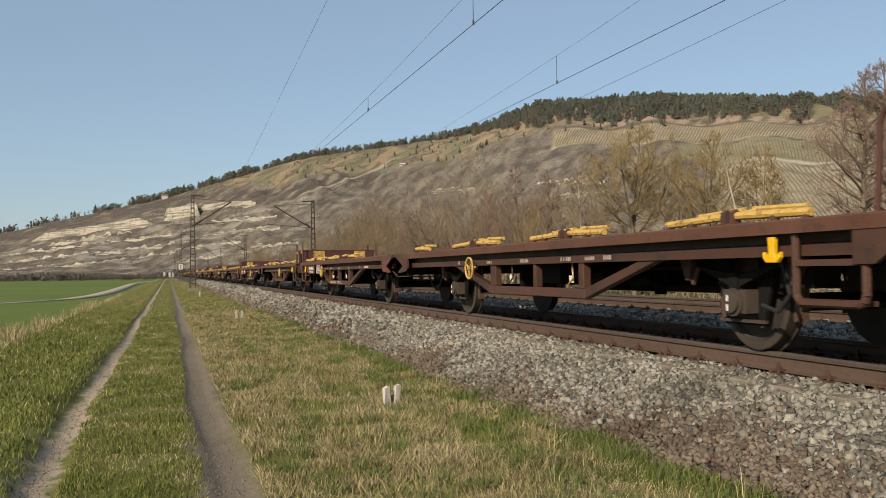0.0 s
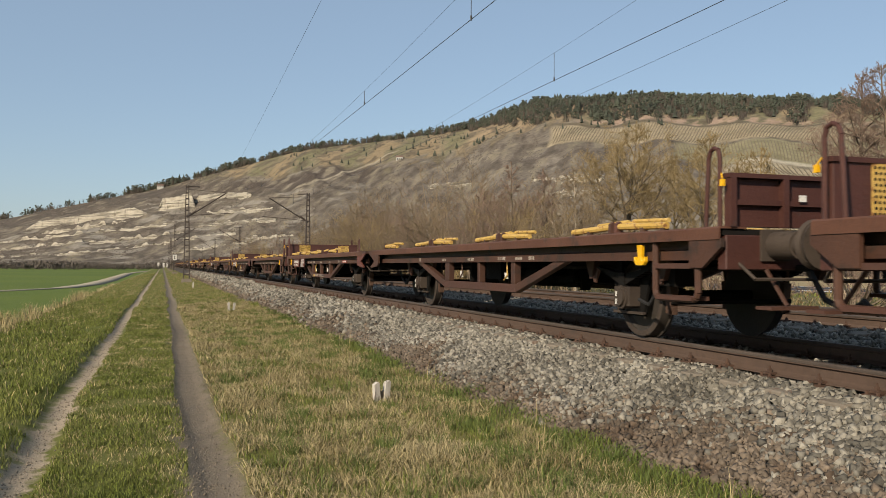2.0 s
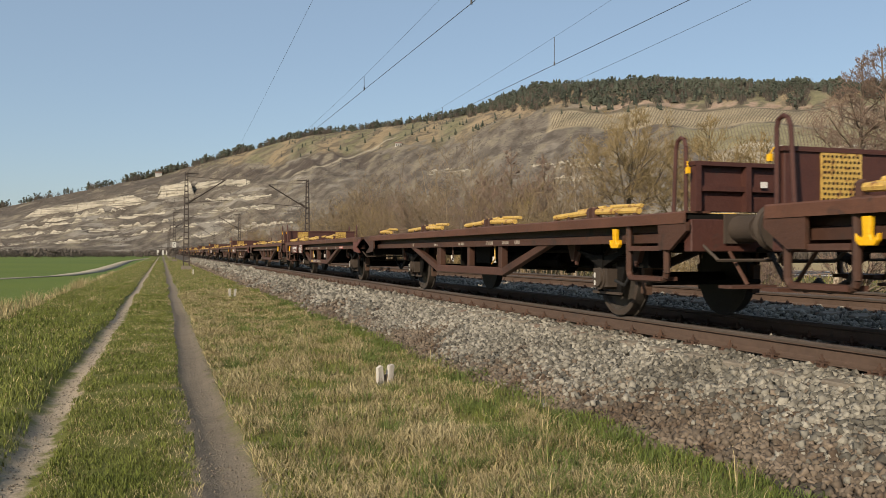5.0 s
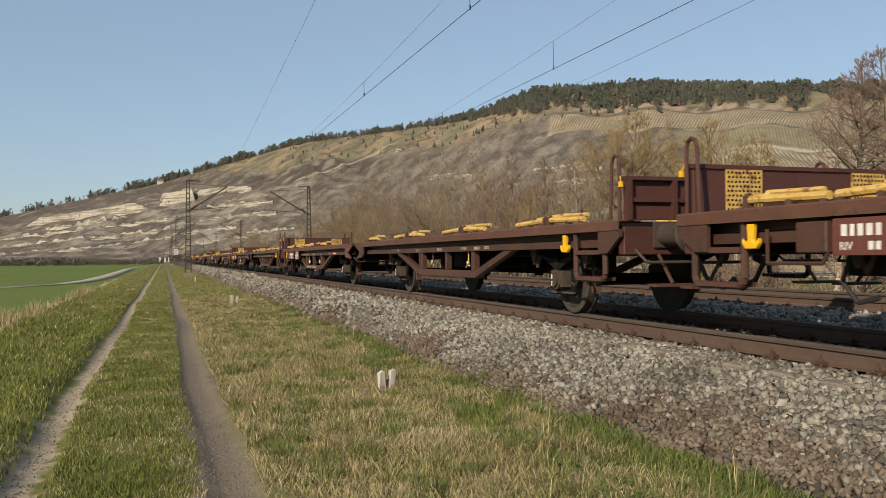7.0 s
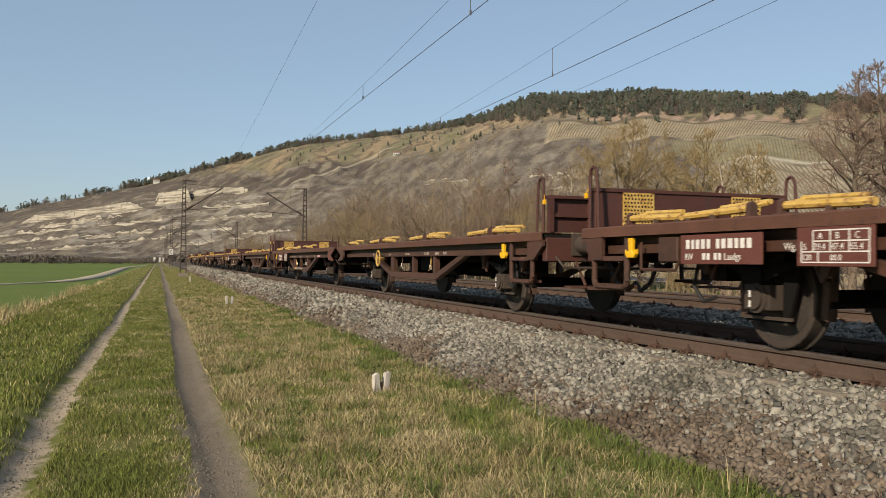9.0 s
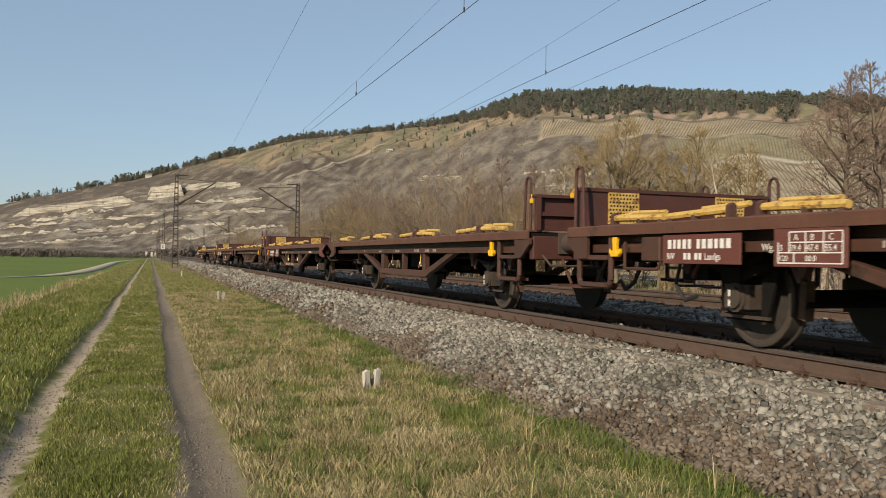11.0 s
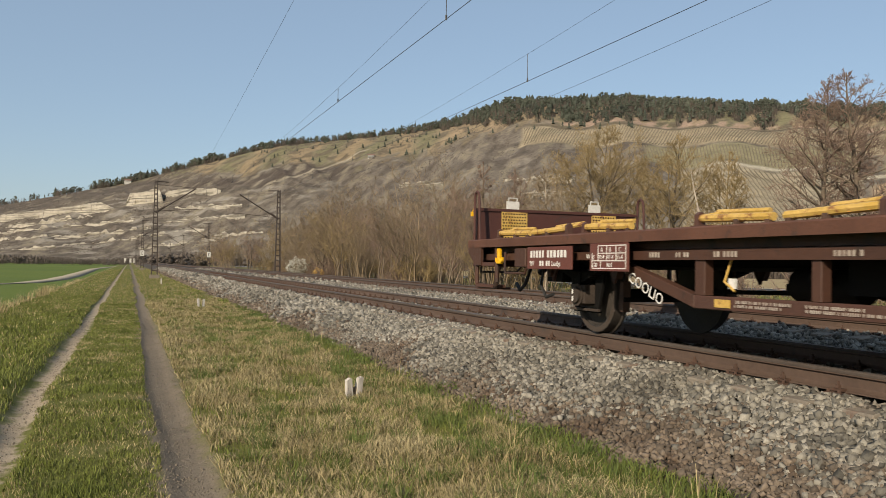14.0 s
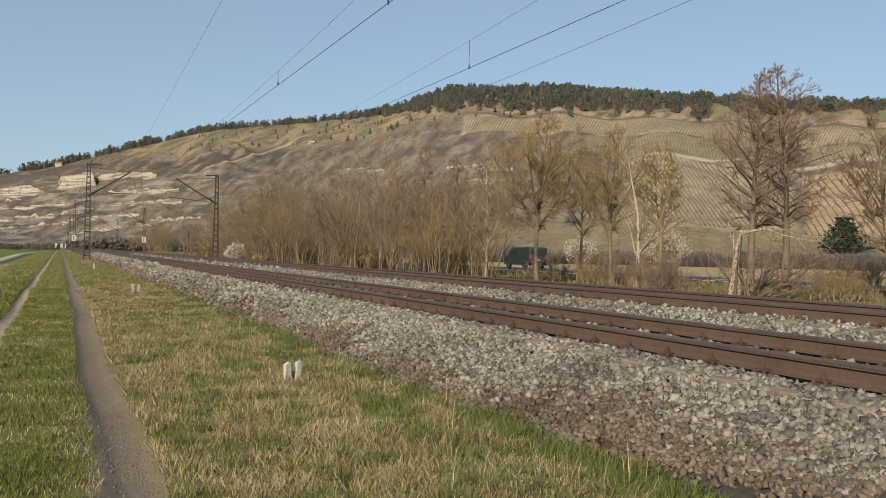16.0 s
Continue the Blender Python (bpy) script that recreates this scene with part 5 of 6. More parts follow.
MASTS_Y = (-3.0, 81.0, 160.0, 240.0, 320.0)
for y in MASTS_Y:
    mast(2.15, y, 1, 3.5)
    mast(14.1, y + 4.4, -1, 3.9)
for x, y in ((2.15, 160.0), (14.1, 164.4)):
    sg = tagged(new("mast_sign"), "white number board fixed to a catenary mast", "sign", "mast signs")
    sg.location = (x, y - 0.36, 2.2)
    part("board", Shape().box(-0.33, 0.33, -0.02, 0.02, -0.5, 0.5), PAINT, sg)
    part("figure_bars", Shape().box(-0.12, 0.12, -0.03, -0.021, -0.3, -0.2).box(-0.12, 0.12, -0.03, -0.021, 0.2, 0.3).box(-0.12, -0.04, -0.03, -0.021, -0.2, 0.2), UNDER, sg)


def span_wire(name, x0, x1, base_z, drop, y0, y1, r, label):
    """A wire from support to support that sags between them."""
    pts, n = [], 24
    for i in range(n + 1):
        f = i / n
        pts.append((x0 + (x1 - x0) * f, y0 + (y1 - y0) * f, base_z - drop * 4 * f * (1 - f)))
    vs = [(x + r * math.cos(k * 1.2566), y, z + r * math.sin(k * 1.2566)) for x, y, z in pts for k in range(5)]
    fs = [(5 * i + k, 5 * i + (k + 1) % 5, 5 * i + 5 + (k + 1) % 5, 5 * i + 5 + k) for i in range(n) for k in range(5)]
    return tagged(new(name, bulk(name, vs, fs, [WIRE])), label, "wire", "overhead wires")


for x, dy in ((5.85, 0.0), (9.85, 4.4)):
    for a, b in zip(MASTS_Y, MASTS_Y[1:]):
        a, b = a + dy, b + dy
        span_wire("contact_wire", x, x, 5.78, 0.03, a, b, 0.0075, "thin dark contact wire strung over the track")
        span_wire("messenger_wire", x, x, 7.6, 1.6, a, b, 0.0034, "thin sagging messenger wire over the track")
        for j in range(1, 9):
            f = j / 9
            z1 = 7.6 - 1.6 * 4 * f * (1 - f)
            if z1 - 5.78 > 0.15 and b < 200:
                tagged(new("dropper", Shape().rod((x, a + (b - a) * f, 5.76), (x, a + (b - a) * f, z1), 0.008, n=5).rod((x, a + (b - a) * f, 5.74), (x, a + (b - a) * f, 5.84), 0.022, n=5).mesh("dropper", WIRE)), "short dropper wire between messenger and contact wire", "wire", "droppers")
span_wire("feeder_wire", 3.4, 5.6, 8.2, 0.15, -3, 81, 0.0045, "thin feeder wire beside the track")
span_wire("feeder_wire", 13.7, 13.4, 7.5, 0.9, 1.4, 85.4, 0.0055, "thin feeder wire beside the track")

# ---- bare trees and bushes ----


class Twigs:
    """Grows branches as thin three- and five-sided tubes."""

    def __init__(self, seed):
        self.r, self.v, self.f, self.slot = random.Random(seed), [], [], []

    def tube(self, a, b, ra, rb, n, slot):
        d = b - a
        u = d.orthogonal().normalized()
        w = d.normalized().cross(u)
        k0 = len(self.v)
        for c, rad in ((a, ra), (b, rb)):
            for i in range(n):
                t = 2 * math.pi * i / n
                self.v.append(c + rad * (math.cos(t) * u + math.sin(t) * w))
        for i in range(n):
            self.f.append((k0 + i, k0 + (i + 1) % n, k0 + n + (i + 1) % n, k0 + n + i))
            self.slot.append(slot)

    def branch(self, p, d, length, rad, depth, plan, droop=0.0):
        """plan: a row a depth, (pieces, children, share of length, angle, wobble)"""
        pieces, kids, share, angle, wobble = plan[depth]
        r, pts, step = self.r, [], length / pieces
        for i in range(pieces):
            d = (d + Vector((r.gauss(0, wobble), r.gauss(0, wobble), r.gauss(0, wobble) - droop))).normalized()
            q = p + d * step
            r0, r1 = rad * (1 - 0.75 * i / pieces), rad * (1 - 0.75 * (i + 1) / pieces)
            self.tube(p, q, r0, r1, 6 if depth == 0 else 4 if depth == 1 else 3, 0 if rad > 0.035 else 1)
            pts.append((p, q, d, r1))
            p = q
        if depth + 1 >= len(plan):
            return
        for j in range(kids):
            f = r.uniform(0.24 if depth == 0 else 0.12, 1.0)
            a, b, dd, rr = pts[min(int(f * pieces), pieces - 1)]
            side = dd.orthogonal().normalized()
            side.rotate(Matrix.Rotation(r.uniform(0, 2 * math.pi), 3, dd))
            t = radians(angle * r.uniform(0.7, 1.3))
            nd_ = dd * math.cos(t) + side * math.sin(t)
            nd_.z += 0.12
            at = a.lerp(b, (f * pieces) % 1.0)
            self.branch(at, nd_.normalized(), length * share * r.uniform(0.6, 1.15) * (1.25 - 0.55 * f), max(rr * 0.6, 0.0115), depth + 1, plan, droop)

    def mesh(self, name, mats):
        return bulk(name, [tuple(p) for p in self.v], self.f, mats, self.slot)

    def halves(self, name, mats):
        """The stout wood and the fine twigs as two meshes."""
        out = []
        v, f, sl = np.array([tuple(p) for p in self.v]), self.f, np.array(self.slot)
        for k, m in enumerate(mats):
            sel = np.array([q for q, w in zip(f, sl) if w == k])
            used, inv = np.unique(sel, return_inverse=True)
            out.append(bulk(name, v[used], inv.reshape(sel.shape), [m]))
        return out


def tree_thing(name, me_trunk, label, category, group, m):
    ob = new(name, me_trunk)
    ob.matrix_world = m
    return tagged(ob, label, category, group)


BUSH_PLAN = [(6, 9, 0.5, 38, 0.12), (3, 5, 0.5, 38, 0.16), (2, 3, 0.5, 35, 0.18), (2, 0, 0, 0, 0.2)]


def oval_tree(seed, h, rad, mats, low, half_w, limbs, rise, leaders=1, wobble=0.03):
    """A straight stem with many rising limbs, longest at a third of the crown, that make a full oval outline."""
    t, n = Twigs(seed), 12
    plan = [None, (6, 8, 0.48, 42, 0.1), (4, 5, 0.5, 42, 0.14), (2, 3, 0.55, 38, 0.16), (2, 0, 0, 0, 0.18)]
    stem = None
    for k_ in range(leaders):
        a0 = 2 * math.pi * k_ / max(leaders - 1, 1) + seed
        d, p, pts, wide_r, f0 = Vector((0, 0, 1)), Vector((0, 0, -0.15)), [], rad, low
        if k_:
            p, wide_r, f0 = stem[int(low * 0.85 * n) + k_ % 2][1], rad * 0.6, 0.15
            d = Vector((0.62 * math.cos(a0), 0.62 * math.sin(a0), 1)).normalized()
        step = (h * (0.97 if k_ == 0 else t.r.uniform(0.82, 0.92)) - p.z) / n
        for i in range(n):
            d = (d + Vector((t.r.gauss(0, wobble), t.r.gauss(0, wobble), 0.02))).normalized()
            q = p + d * step
            r0, r1 = wide_r * (1 - 0.88 * i / n), wide_r * (1 - 0.88 * (i + 1) / n)
            t.tube(p, q, max(r0, 0.014), max(r1, 0.012), 7, 0 if r0 > 0.03 else 1)
            pts.append((p, q, r1))
            p = q
        stem = stem or pts
        count = limbs if k_ == 0 else limbs // 2
        for j in range(count):
            f = f0 + (0.99 - f0) * (j + t.r.random()) / count
            a, b, rr = pts[min(int(f * n), n - 1)]
            u = (f - f0) / (1 - f0)
            reach = half_w * (1.0 if k_ == 0 else 0.65) * (0.55 + 1.5 * u if u < 0.3 else 1.0 - 0.9 * ((u - 0.3) / 0.7) ** 1.3) * t.r.uniform(0.7, 1.12)
            turn, lift = 2.4 * j + t.r.uniform(-0.5, 0.5), radians(rise + 22 * u + t.r.uniform(-10, 10))
            dr = Vector((math.cos(turn) * math.cos(lift), math.sin(turn) * math.cos(lift), math.sin(lift)))
            t.branch(a.lerp(b, (f * n) % 1.0), dr, reach, max(rr * 0.62, 0.028), 1, plan, 0.0)
    return t.halves("tree", mats)


def bush(seed, h, stems, mats, spread=0.9, apart=False):
    t = Twigs(seed)
    for i in range(stems):
        a, q = t.r.uniform(0, 2 * math.pi), t.r.uniform(0, 1) ** 0.5 * spread
        p = Vector((q * math.cos(a), q * math.sin(a), -0.1))
        d = Vector((math.cos(a) * 0.35 * t.r.random(), math.sin(a) * 0.35 * t.r.random(), 1)).normalized()
        t.branch(p, d, h * t.r.uniform(0.65, 1.05), 0.055 * t.r.uniform(0.5, 1.3), 0, BUSH_PLAN)
    return t.halves("bush", mats) if apart else t.mesh("bush", mats)


def stand(az, x):
    """The place beyond the track at a bearing and a distance across."""
    return x, x / math.tan(radians(az))


def base_z(x, y):
    return float(ground_z(np.array(float(x)), np.array(float(y))))


hedge_meshes = [bush(100 + i, 6.6, 9, [BARK if i % 2 else TWIG_B, (TWIG_B, TWIG_Y, TWIG_B, TWIG_D, TWIG_B)[i % 5]], apart=True) for i in range(5)]
rb = random.Random(11)
hedge_rows = [(17.5 + 5.5 * rb.random(), 33 + 3.0 * i + rb.uniform(-1, 1)) for i in range(30)]
hedge_rows += [(24 + 6 * rb.random(), 44 + 4.2 * i + rb.uniform(-1, 1)) for i in range(24)]
hedge_rows += [(19 + 9 * rb.random(), 125 + 9 * i + rb.uniform(-3, 3)) for i in range(16)]
hedge_rows = [(x, y) for x, y in hedge_rows if math.degrees(math.atan2(x, y)) < 27.5 and not (math.degrees(math.atan2(x, y)) < 12.2 and y < 125)]
for i, (x, y) in enumerate(hedge_rows):
    s_ = rb.uniform(0.62, 1.15) * (1.0 if y < 70 else 1.12)
    ob = tree_thing("bare_bush", None, "tall leafless brown bush with many thin upright stems", "bush", "hedge bushes", pose(x, y, base_z(x, y), 0, 0, rb.uniform(0, 360)))
    ob.scale = (s_, s_, s_)
    tagged(part("stem_clump", hedge_meshes[i % 5][0], BARK, ob), kind="stuff")
    part("crown", hedge_meshes[i % 5][1], TWIG_B, ob, "crown of thin bare twigs")

TREES = (
    # bearing, distance across, height, stem radius, materials, start of the crown, half width, limbs, rise of the limbs, leaders
    (31.1, 24.0, 9.6, 0.15, [BARK, TWIG_Y], 0.3, 3.9, 26, 30, 5, "bare spreading tree with yellow-brown twigs"),
    (36.1, 25.5, 8.4, 0.12, [BARK, TWIG_Y], 0.32, 3.0, 22, 32, 4, "bare tree with yellow-brown twigs behind the track"),
    (34.0, 29.5, 8.3, 0.11, [TWIG_Y, TWIG_Y], 0.3, 2.4, 20, 34, 3, "slender bare tree with yellow-brown twigs"),
    (39.4, 28.0, 7.6, 0.1, [TWIG_Y, TWIG_Y], 0.3, 2.4, 19, 34, 3, "slender bare tree with yellow-brown twigs"),
    (27.6, 22.5, 7.4, 0.12, [BIRCH, TWIG_B], 0.28, 2.0, 20, 30, 3, "bare tree with a pale trunk in the hedge"),
    (25.3, 24.5, 8.6, 0.12, [BARK, TWIG_D], 0.25, 2.0, 22, 34, 3, "bare reddish-twigged tree in the hedge"),
    (23.4, 20.5, 8.4, 0.13, [BARK, TWIG_D], 0.25, 2.0, 22, 34, 3, "bare dark-twigged tree in the hedge"),
    (21.2, 23.0, 8.2, 0.12, [BARK, TWIG_D], 0.25, 2.2, 22, 34, 3, "bare dark-twigged tree in the hedge"),
    (12.4, 18.6, 8.2, 0.14, [BARK, TWIG_B], 0.14, 3.4, 24, 24, 5, "broad domed bare tree at the end of the hedge"),
    (44.9, 29.5, 10.6, 0.2, [BARK, TWIG_D], 0.27, 3.1, 44, 18, 1, "tall bare tree with dark fine twigs"),
    (47.0, 30.5, 10.7, 0.19, [BARK, TWIG_D], 0.27, 3.0, 42, 20, 1, "tall bare tree with dark fine twigs"),
    (53.0, 30.0, 7.5, 0.14, [BARK, TWIG_B], 0.25, 2.4, 24, 35, 2, "bare crooked tree beside the road"),
    (8.8, 20.5, 5.3, 0.13, [BIRCH, BIRCH], 0.2, 1.9, 14, 40, 3, "pale dead tree beside the far masts"))
for i, (az, x, h, rad, mats, low, half_w, limbs, rise, leaders, label) in enumerate(TREES):
    x, y = stand(az, x)
    t_ob = tree_thing("bare_tree", None, label, "tree", "bare trees", pose(x, y, base_z(x, y), 0, 0, 40 * i))
    wood, fine = oval_tree(40 + i, h, rad, mats, low, half_w, limbs, rise, leaders)
    part("trunk", wood, mats[0], t_ob)
    part("crown", fine, mats[1], t_ob, "crown of thin bare twigs")

# a leaning pale stem and a broken, split trunk with an arched limb
x, y = stand(37.7, 23.5)
lt = Twigs(71)
lt.branch(Vector((0, 0, -0.1)), Vector((0.12, -0.1, 1)).normalized(), 6.4, 0.1, 0, [(7, 11, 0.4, 50, 0.06), (4, 6, 0.5, 40, 0.15), (3, 4, 0.5, 40, 0.18), (2, 0, 0, 0, 0.2)])
tree_thing("leaning_tree", lt.mesh("leaning_tree", [BIRCH, TWIG_Y]), "slim leaning tree with pale bark and few twigs", "tree", "bare trees", pose(x, y, base_z(x, y)))
x, y = stand(44.1, 25.0)
snag = tagged(new("broken_tree"), "split broken tree with stripped pale wood and an arched limb", "tree")
snag.matrix_world = pose(x, y, base_z(x, y), 0, 0, -43) @ Matrix.Scale(0.92, 4)
part("split_trunk", Shape().rod((-0.3, 0, -0.1), (-0.16, 0, 1.1), 0.14, 0.11, 8).rod((-0.16, 0, 1.1), (-0.05, 0, 2.2), 0.11, 0.09, 8).rod((-0.05, 0, 2.2), (0.12, 0, 3.0), 0.09, 0.075, 8).rod((0.1, 0, 2.95), (0.26, 0, 3.3), 0.08, 0.015, 6).rod((-0.14, 0.02, 2.1), (-0.2, 0.02, 2.9), 0.06, 0.012, 6), PALE, snag, "stripped pale wood", smooth=True)
part("pale_splinter", Shape().rod((0.08, -0.1, -0.1), (0.1, -0.1, 0.9), 0.085, 0.075, 7).rod((0.1, -0.1, 0.9), (0.03, -0.1, 1.6), 0.075, 0.015, 7), PALE, snag, smooth=True)
part("dark_trunk", Shape().rod((-0.2, 0.15, -0.1), (-0.05, 0.15, 1.6), 0.2, 0.15, 8).rod((-0.05, 0.15, 1.6), (0.1, 0.15, 2.8), 0.15, 0.1, 8), BARK, snag, smooth=True)
part("arched_limb", Shape().rod((0.08, 0, 2.9), (0.6, 0, 3.05), 0.085, 0.07, 7).rod((0.6, 0, 3.05), (1.15, 0, 3.15), 0.07, 0.06, 7).rod((1.15, 0, 3.15), (1.75, 0, 2.9), 0.06, 0.045, 6).rod((1.75, 0, 2.9), (2.4, 0, 2.75), 0.045, 0.03, 6).rod((2.4, 0, 2.75), (2.75, 0, 2.3), 0.03, 0.015, 5).rod((1.15, 0, 3.15), (1.7, 0, 3.22), 0.04, 0.02, 5).rod((1.7, 0, 3.22), (2.3, 0, 2.95), 0.025, 0.012, 5).rod((2.4, 0, 2.75), (3.4, 0, 2.6), 0.02, 0.012, 5).rod((3.4, 0, 2.6), (4.3, 0, 1.9), 0.012, 0.008, 5), PALE, snag, "pale arched limb", smooth=True)
part("hooked_twig", Shape().pipe([(-0.15, 0, 2.3), (-0.35, 0, 3.0), (-0.42, 0, 3.5), (-0.7, 0, 3.8), (-1.05, 0, 3.9)], 0.022, 5), PALE, snag)
st = Twigs(77)
for i in range(16):
    a = st.r.uniform(0, 6.28)
    st.branch(Vector((0.3 * math.cos(a) + 0.6, 0.3 * math.sin(a) + 0.3, -0.1)), Vector((0.5 * math.cos(a) + 0.2, 0.5 * math.sin(a), 0.8)).normalized(), st.r.uniform(2.0, 3.8), 0.06, 0, [(5, 6, 0.5, 45, 0.2), (3, 4, 0.5, 45, 0.22), (2, 3, 0.5, 40, 0.25), (2, 0, 0, 0, 0.2)], 0.05)
part("undergrowth", st.mesh("undergrowth", [BARK, TWIG_D]), BARK, snag, "dark tangled side shoots")

low_meshes = [bush(200 + i, 2.0, 12, [TWIG_B, (TWIG_B, TWIG_Y, TWIG_D)[i]], 1.3) for i in range(3)]
for i in range(60):
    y = 19 + 1.7 * i + rb.uniform(-1, 1)
    x = 17 + 12 * rb.random()
    if x < 25.5 and 40.5 < math.degrees(math.atan2(x, y)) < 47:
        continue
    s_ = rb.uniform(0.6, 1.2)
    if math.degrees(math.atan2(x, y)) > 28.5:
        if i % 2 or math.degrees(math.atan2(x, y)) > 40:
            continue
        s_ *= 0.8
    ob = tree_thing("low_shrub", low_meshes[i % 3], "low leafless thorny shrub in dry grass", "shrub", "low shrubs", pose(x, y, base_z(x, y), 0, 0, rb.uniform(0, 360)))
    ob.scale = (s_, s_, s_)

for i in range(5):
    x, y = 25 + 8 * rb.random(), 19 + 9 * rb.random()
    ob = tree_thing("low_shrub", low_meshes[i % 3], "low leafless thorny shrub beside the road", "shrub", "low shrubs", pose(x, y, base_z(x, y), 0, 0, rb.uniform(0, 360)))
    ob.scale = (0.8, 0.8, rb.uniform(0.35, 0.6))


def blossom_shrub(name, az, x, size, material, label, seed):
    x, y = stand(az, x)
    r = np.random.default_rng(seed)
    ob = tagged(new(name), label, "shrub")
    ob.matrix_world = pose(x, y, base_z(x, y))
    part("stem_tangle", bush(seed, size * 0.9, 7, [BARK, TWIG_B], size * 0.25), BARK, ob)
    n = 1000
    d_ = r.normal(size=(n, 3))
    d_ /= np.linalg.norm(d_, axis=1, keepdims=True)
    lobes = 1 + 0.35 * np.array([noise.noise(Vector(q * 2.2)) for q in d_])
    p_ = d_ * (r.uniform(0.45, 1.0, n) ** 0.5 * lobes)[:, None] * size * 0.5
    p_[:, 2] = p_[:, 2] * 0.8 + size * 0.55
    part("blossom", bulk("blossom", *stone_cloud(p_[:, 0], p_[:, 1], p_[:, 2], r.uniform(0.025, 0.06, n), seed), [material]), material, ob, "many small flower heads")


blossom_shrub("blossom_shrub", 10.7, 17.0, 2.4, BLOSSOM, "rounded shrub covered in white blossom", 301)
blossom_shrub("blossom_shrub", 39.6, 47.0, 4.2, BLOSSOM, "shrub covered in white blossom beyond the road", 302)
blossom_shrub("blossom_shrub", 34.0, 46.0, 3.4, BLOSSOM, "shrub with white blossom beyond the road", 303)
blossom_shrub("yellow_shrub", 12.1, 18.0, 1.25, YELLOW, "small shrub in yellow flower beside the track", 304)

# far bushes beyond the fields and an evergreen
r6 = np.random.default_rng(6)
fx = np.concatenate([r6.uniform(-260, 0, 1100), r6.uniform(44, 330, 2200), r6.uniform(4, 60, 500)])
fy = np.concatenate([r6.uniform(350, 560, 1100), r6.uniform(60, 300, 2200), r6.uniform(330, 480, 500)])
far_ok = (fx < 44) | (np.hypot(fx, fy) > 165)
far_p = np.stack([fx, fy, np.full(len(fx), -0.9)], -1)[far_ok]
fd = np.hypot(far_p[:, 0], far_p[:, 1])
far_h = r6.uniform(0.4, 1.5, len(fd)) * (1.7 + 0.006 * fd) * (0.75 + 0.5 * np.sin(fx[far_ok] * 0.06) * np.sin(fx[far_ok] * 0.017 + 1))
tagged(new("far_bushes", bulk("far_bushes", *brush(far_p, far_h, fd * 0.0001, 26, 12), [SCRUB])), "distant brown leafless bushes at the foot of the hill", "bushes", kind="stuff")
fc, fh = np.repeat(far_p, 14, 0), np.repeat(far_h, 14)
fc = fc + np.stack([r6.normal(0, 0.35, len(fc)) * fh, r6.normal(0, 0.35, len(fc)) * fh, r6.uniform(0.1, 0.75, len(fc)) * fh], -1)
tagged(new("far_thicket", bulk("far_thicket", *clump_cloud(fc, fh * r6.uniform(0.06, 0.22, len(fc)), 14, 0.8), [SCRUB])), "low brown thicket along the far edge of the fields", "bushes", kind="stuff")
ha_ = r6.uniform(26, 56, 900)
hr_ = r6.uniform(150, 178, 900)
hedge_p = np.stack([hr_ * np.sin(np.radians(ha_)), hr_ * np.cos(np.radians(ha_)), np.full(900, -0.6)], -1)
hedge_h = r6.uniform(1.6, 3.4, 900) * (1 + 0.35 * np.sin(ha_ * 1.7) * np.sin(ha_ * 0.6))
tagged(new("field_hedge", bulk("field_hedge", *brush(hedge_p, hedge_h, np.full(900, 0.035), 30, 15), [SCRUB])), "dark leafless hedge between the stubble and the vineyards", "hedge", kind="stuff")
ev = tagged(new("evergreen_bush"), "dense dark green evergreen tree beyond the road", "tree")
ev_at = hill_point(50.3, crest_share(50.3, 0.7))
ev.matrix_world = pose(*ev_at) @ Matrix.Scale(2.7, 4)
pe = r6.normal(size=(2600, 3)) * (1.0, 1.0, 1.0)
pe[:, 2] = np.abs(pe[:, 2]).clip(0, 2.2) * 1.6 + 0.3
pe[:, :2] *= (1.15 - 0.2 * pe[:, 2:3]).clip(0.3, 1.2)
part("crown", bulk("crown", *stone_cloud(pe[:, 0], pe[:, 1], pe[:, 2], r6.uniform(0.06, 0.16, 2600), 5), [FIR]), FIR, ev, "dark needled crown")
part("trunk", Shape().rod((0, 0, -0.1), (0, 0, 2.4), 0.15, 0.06, 7), BARK, ev)

# ---- grass ----


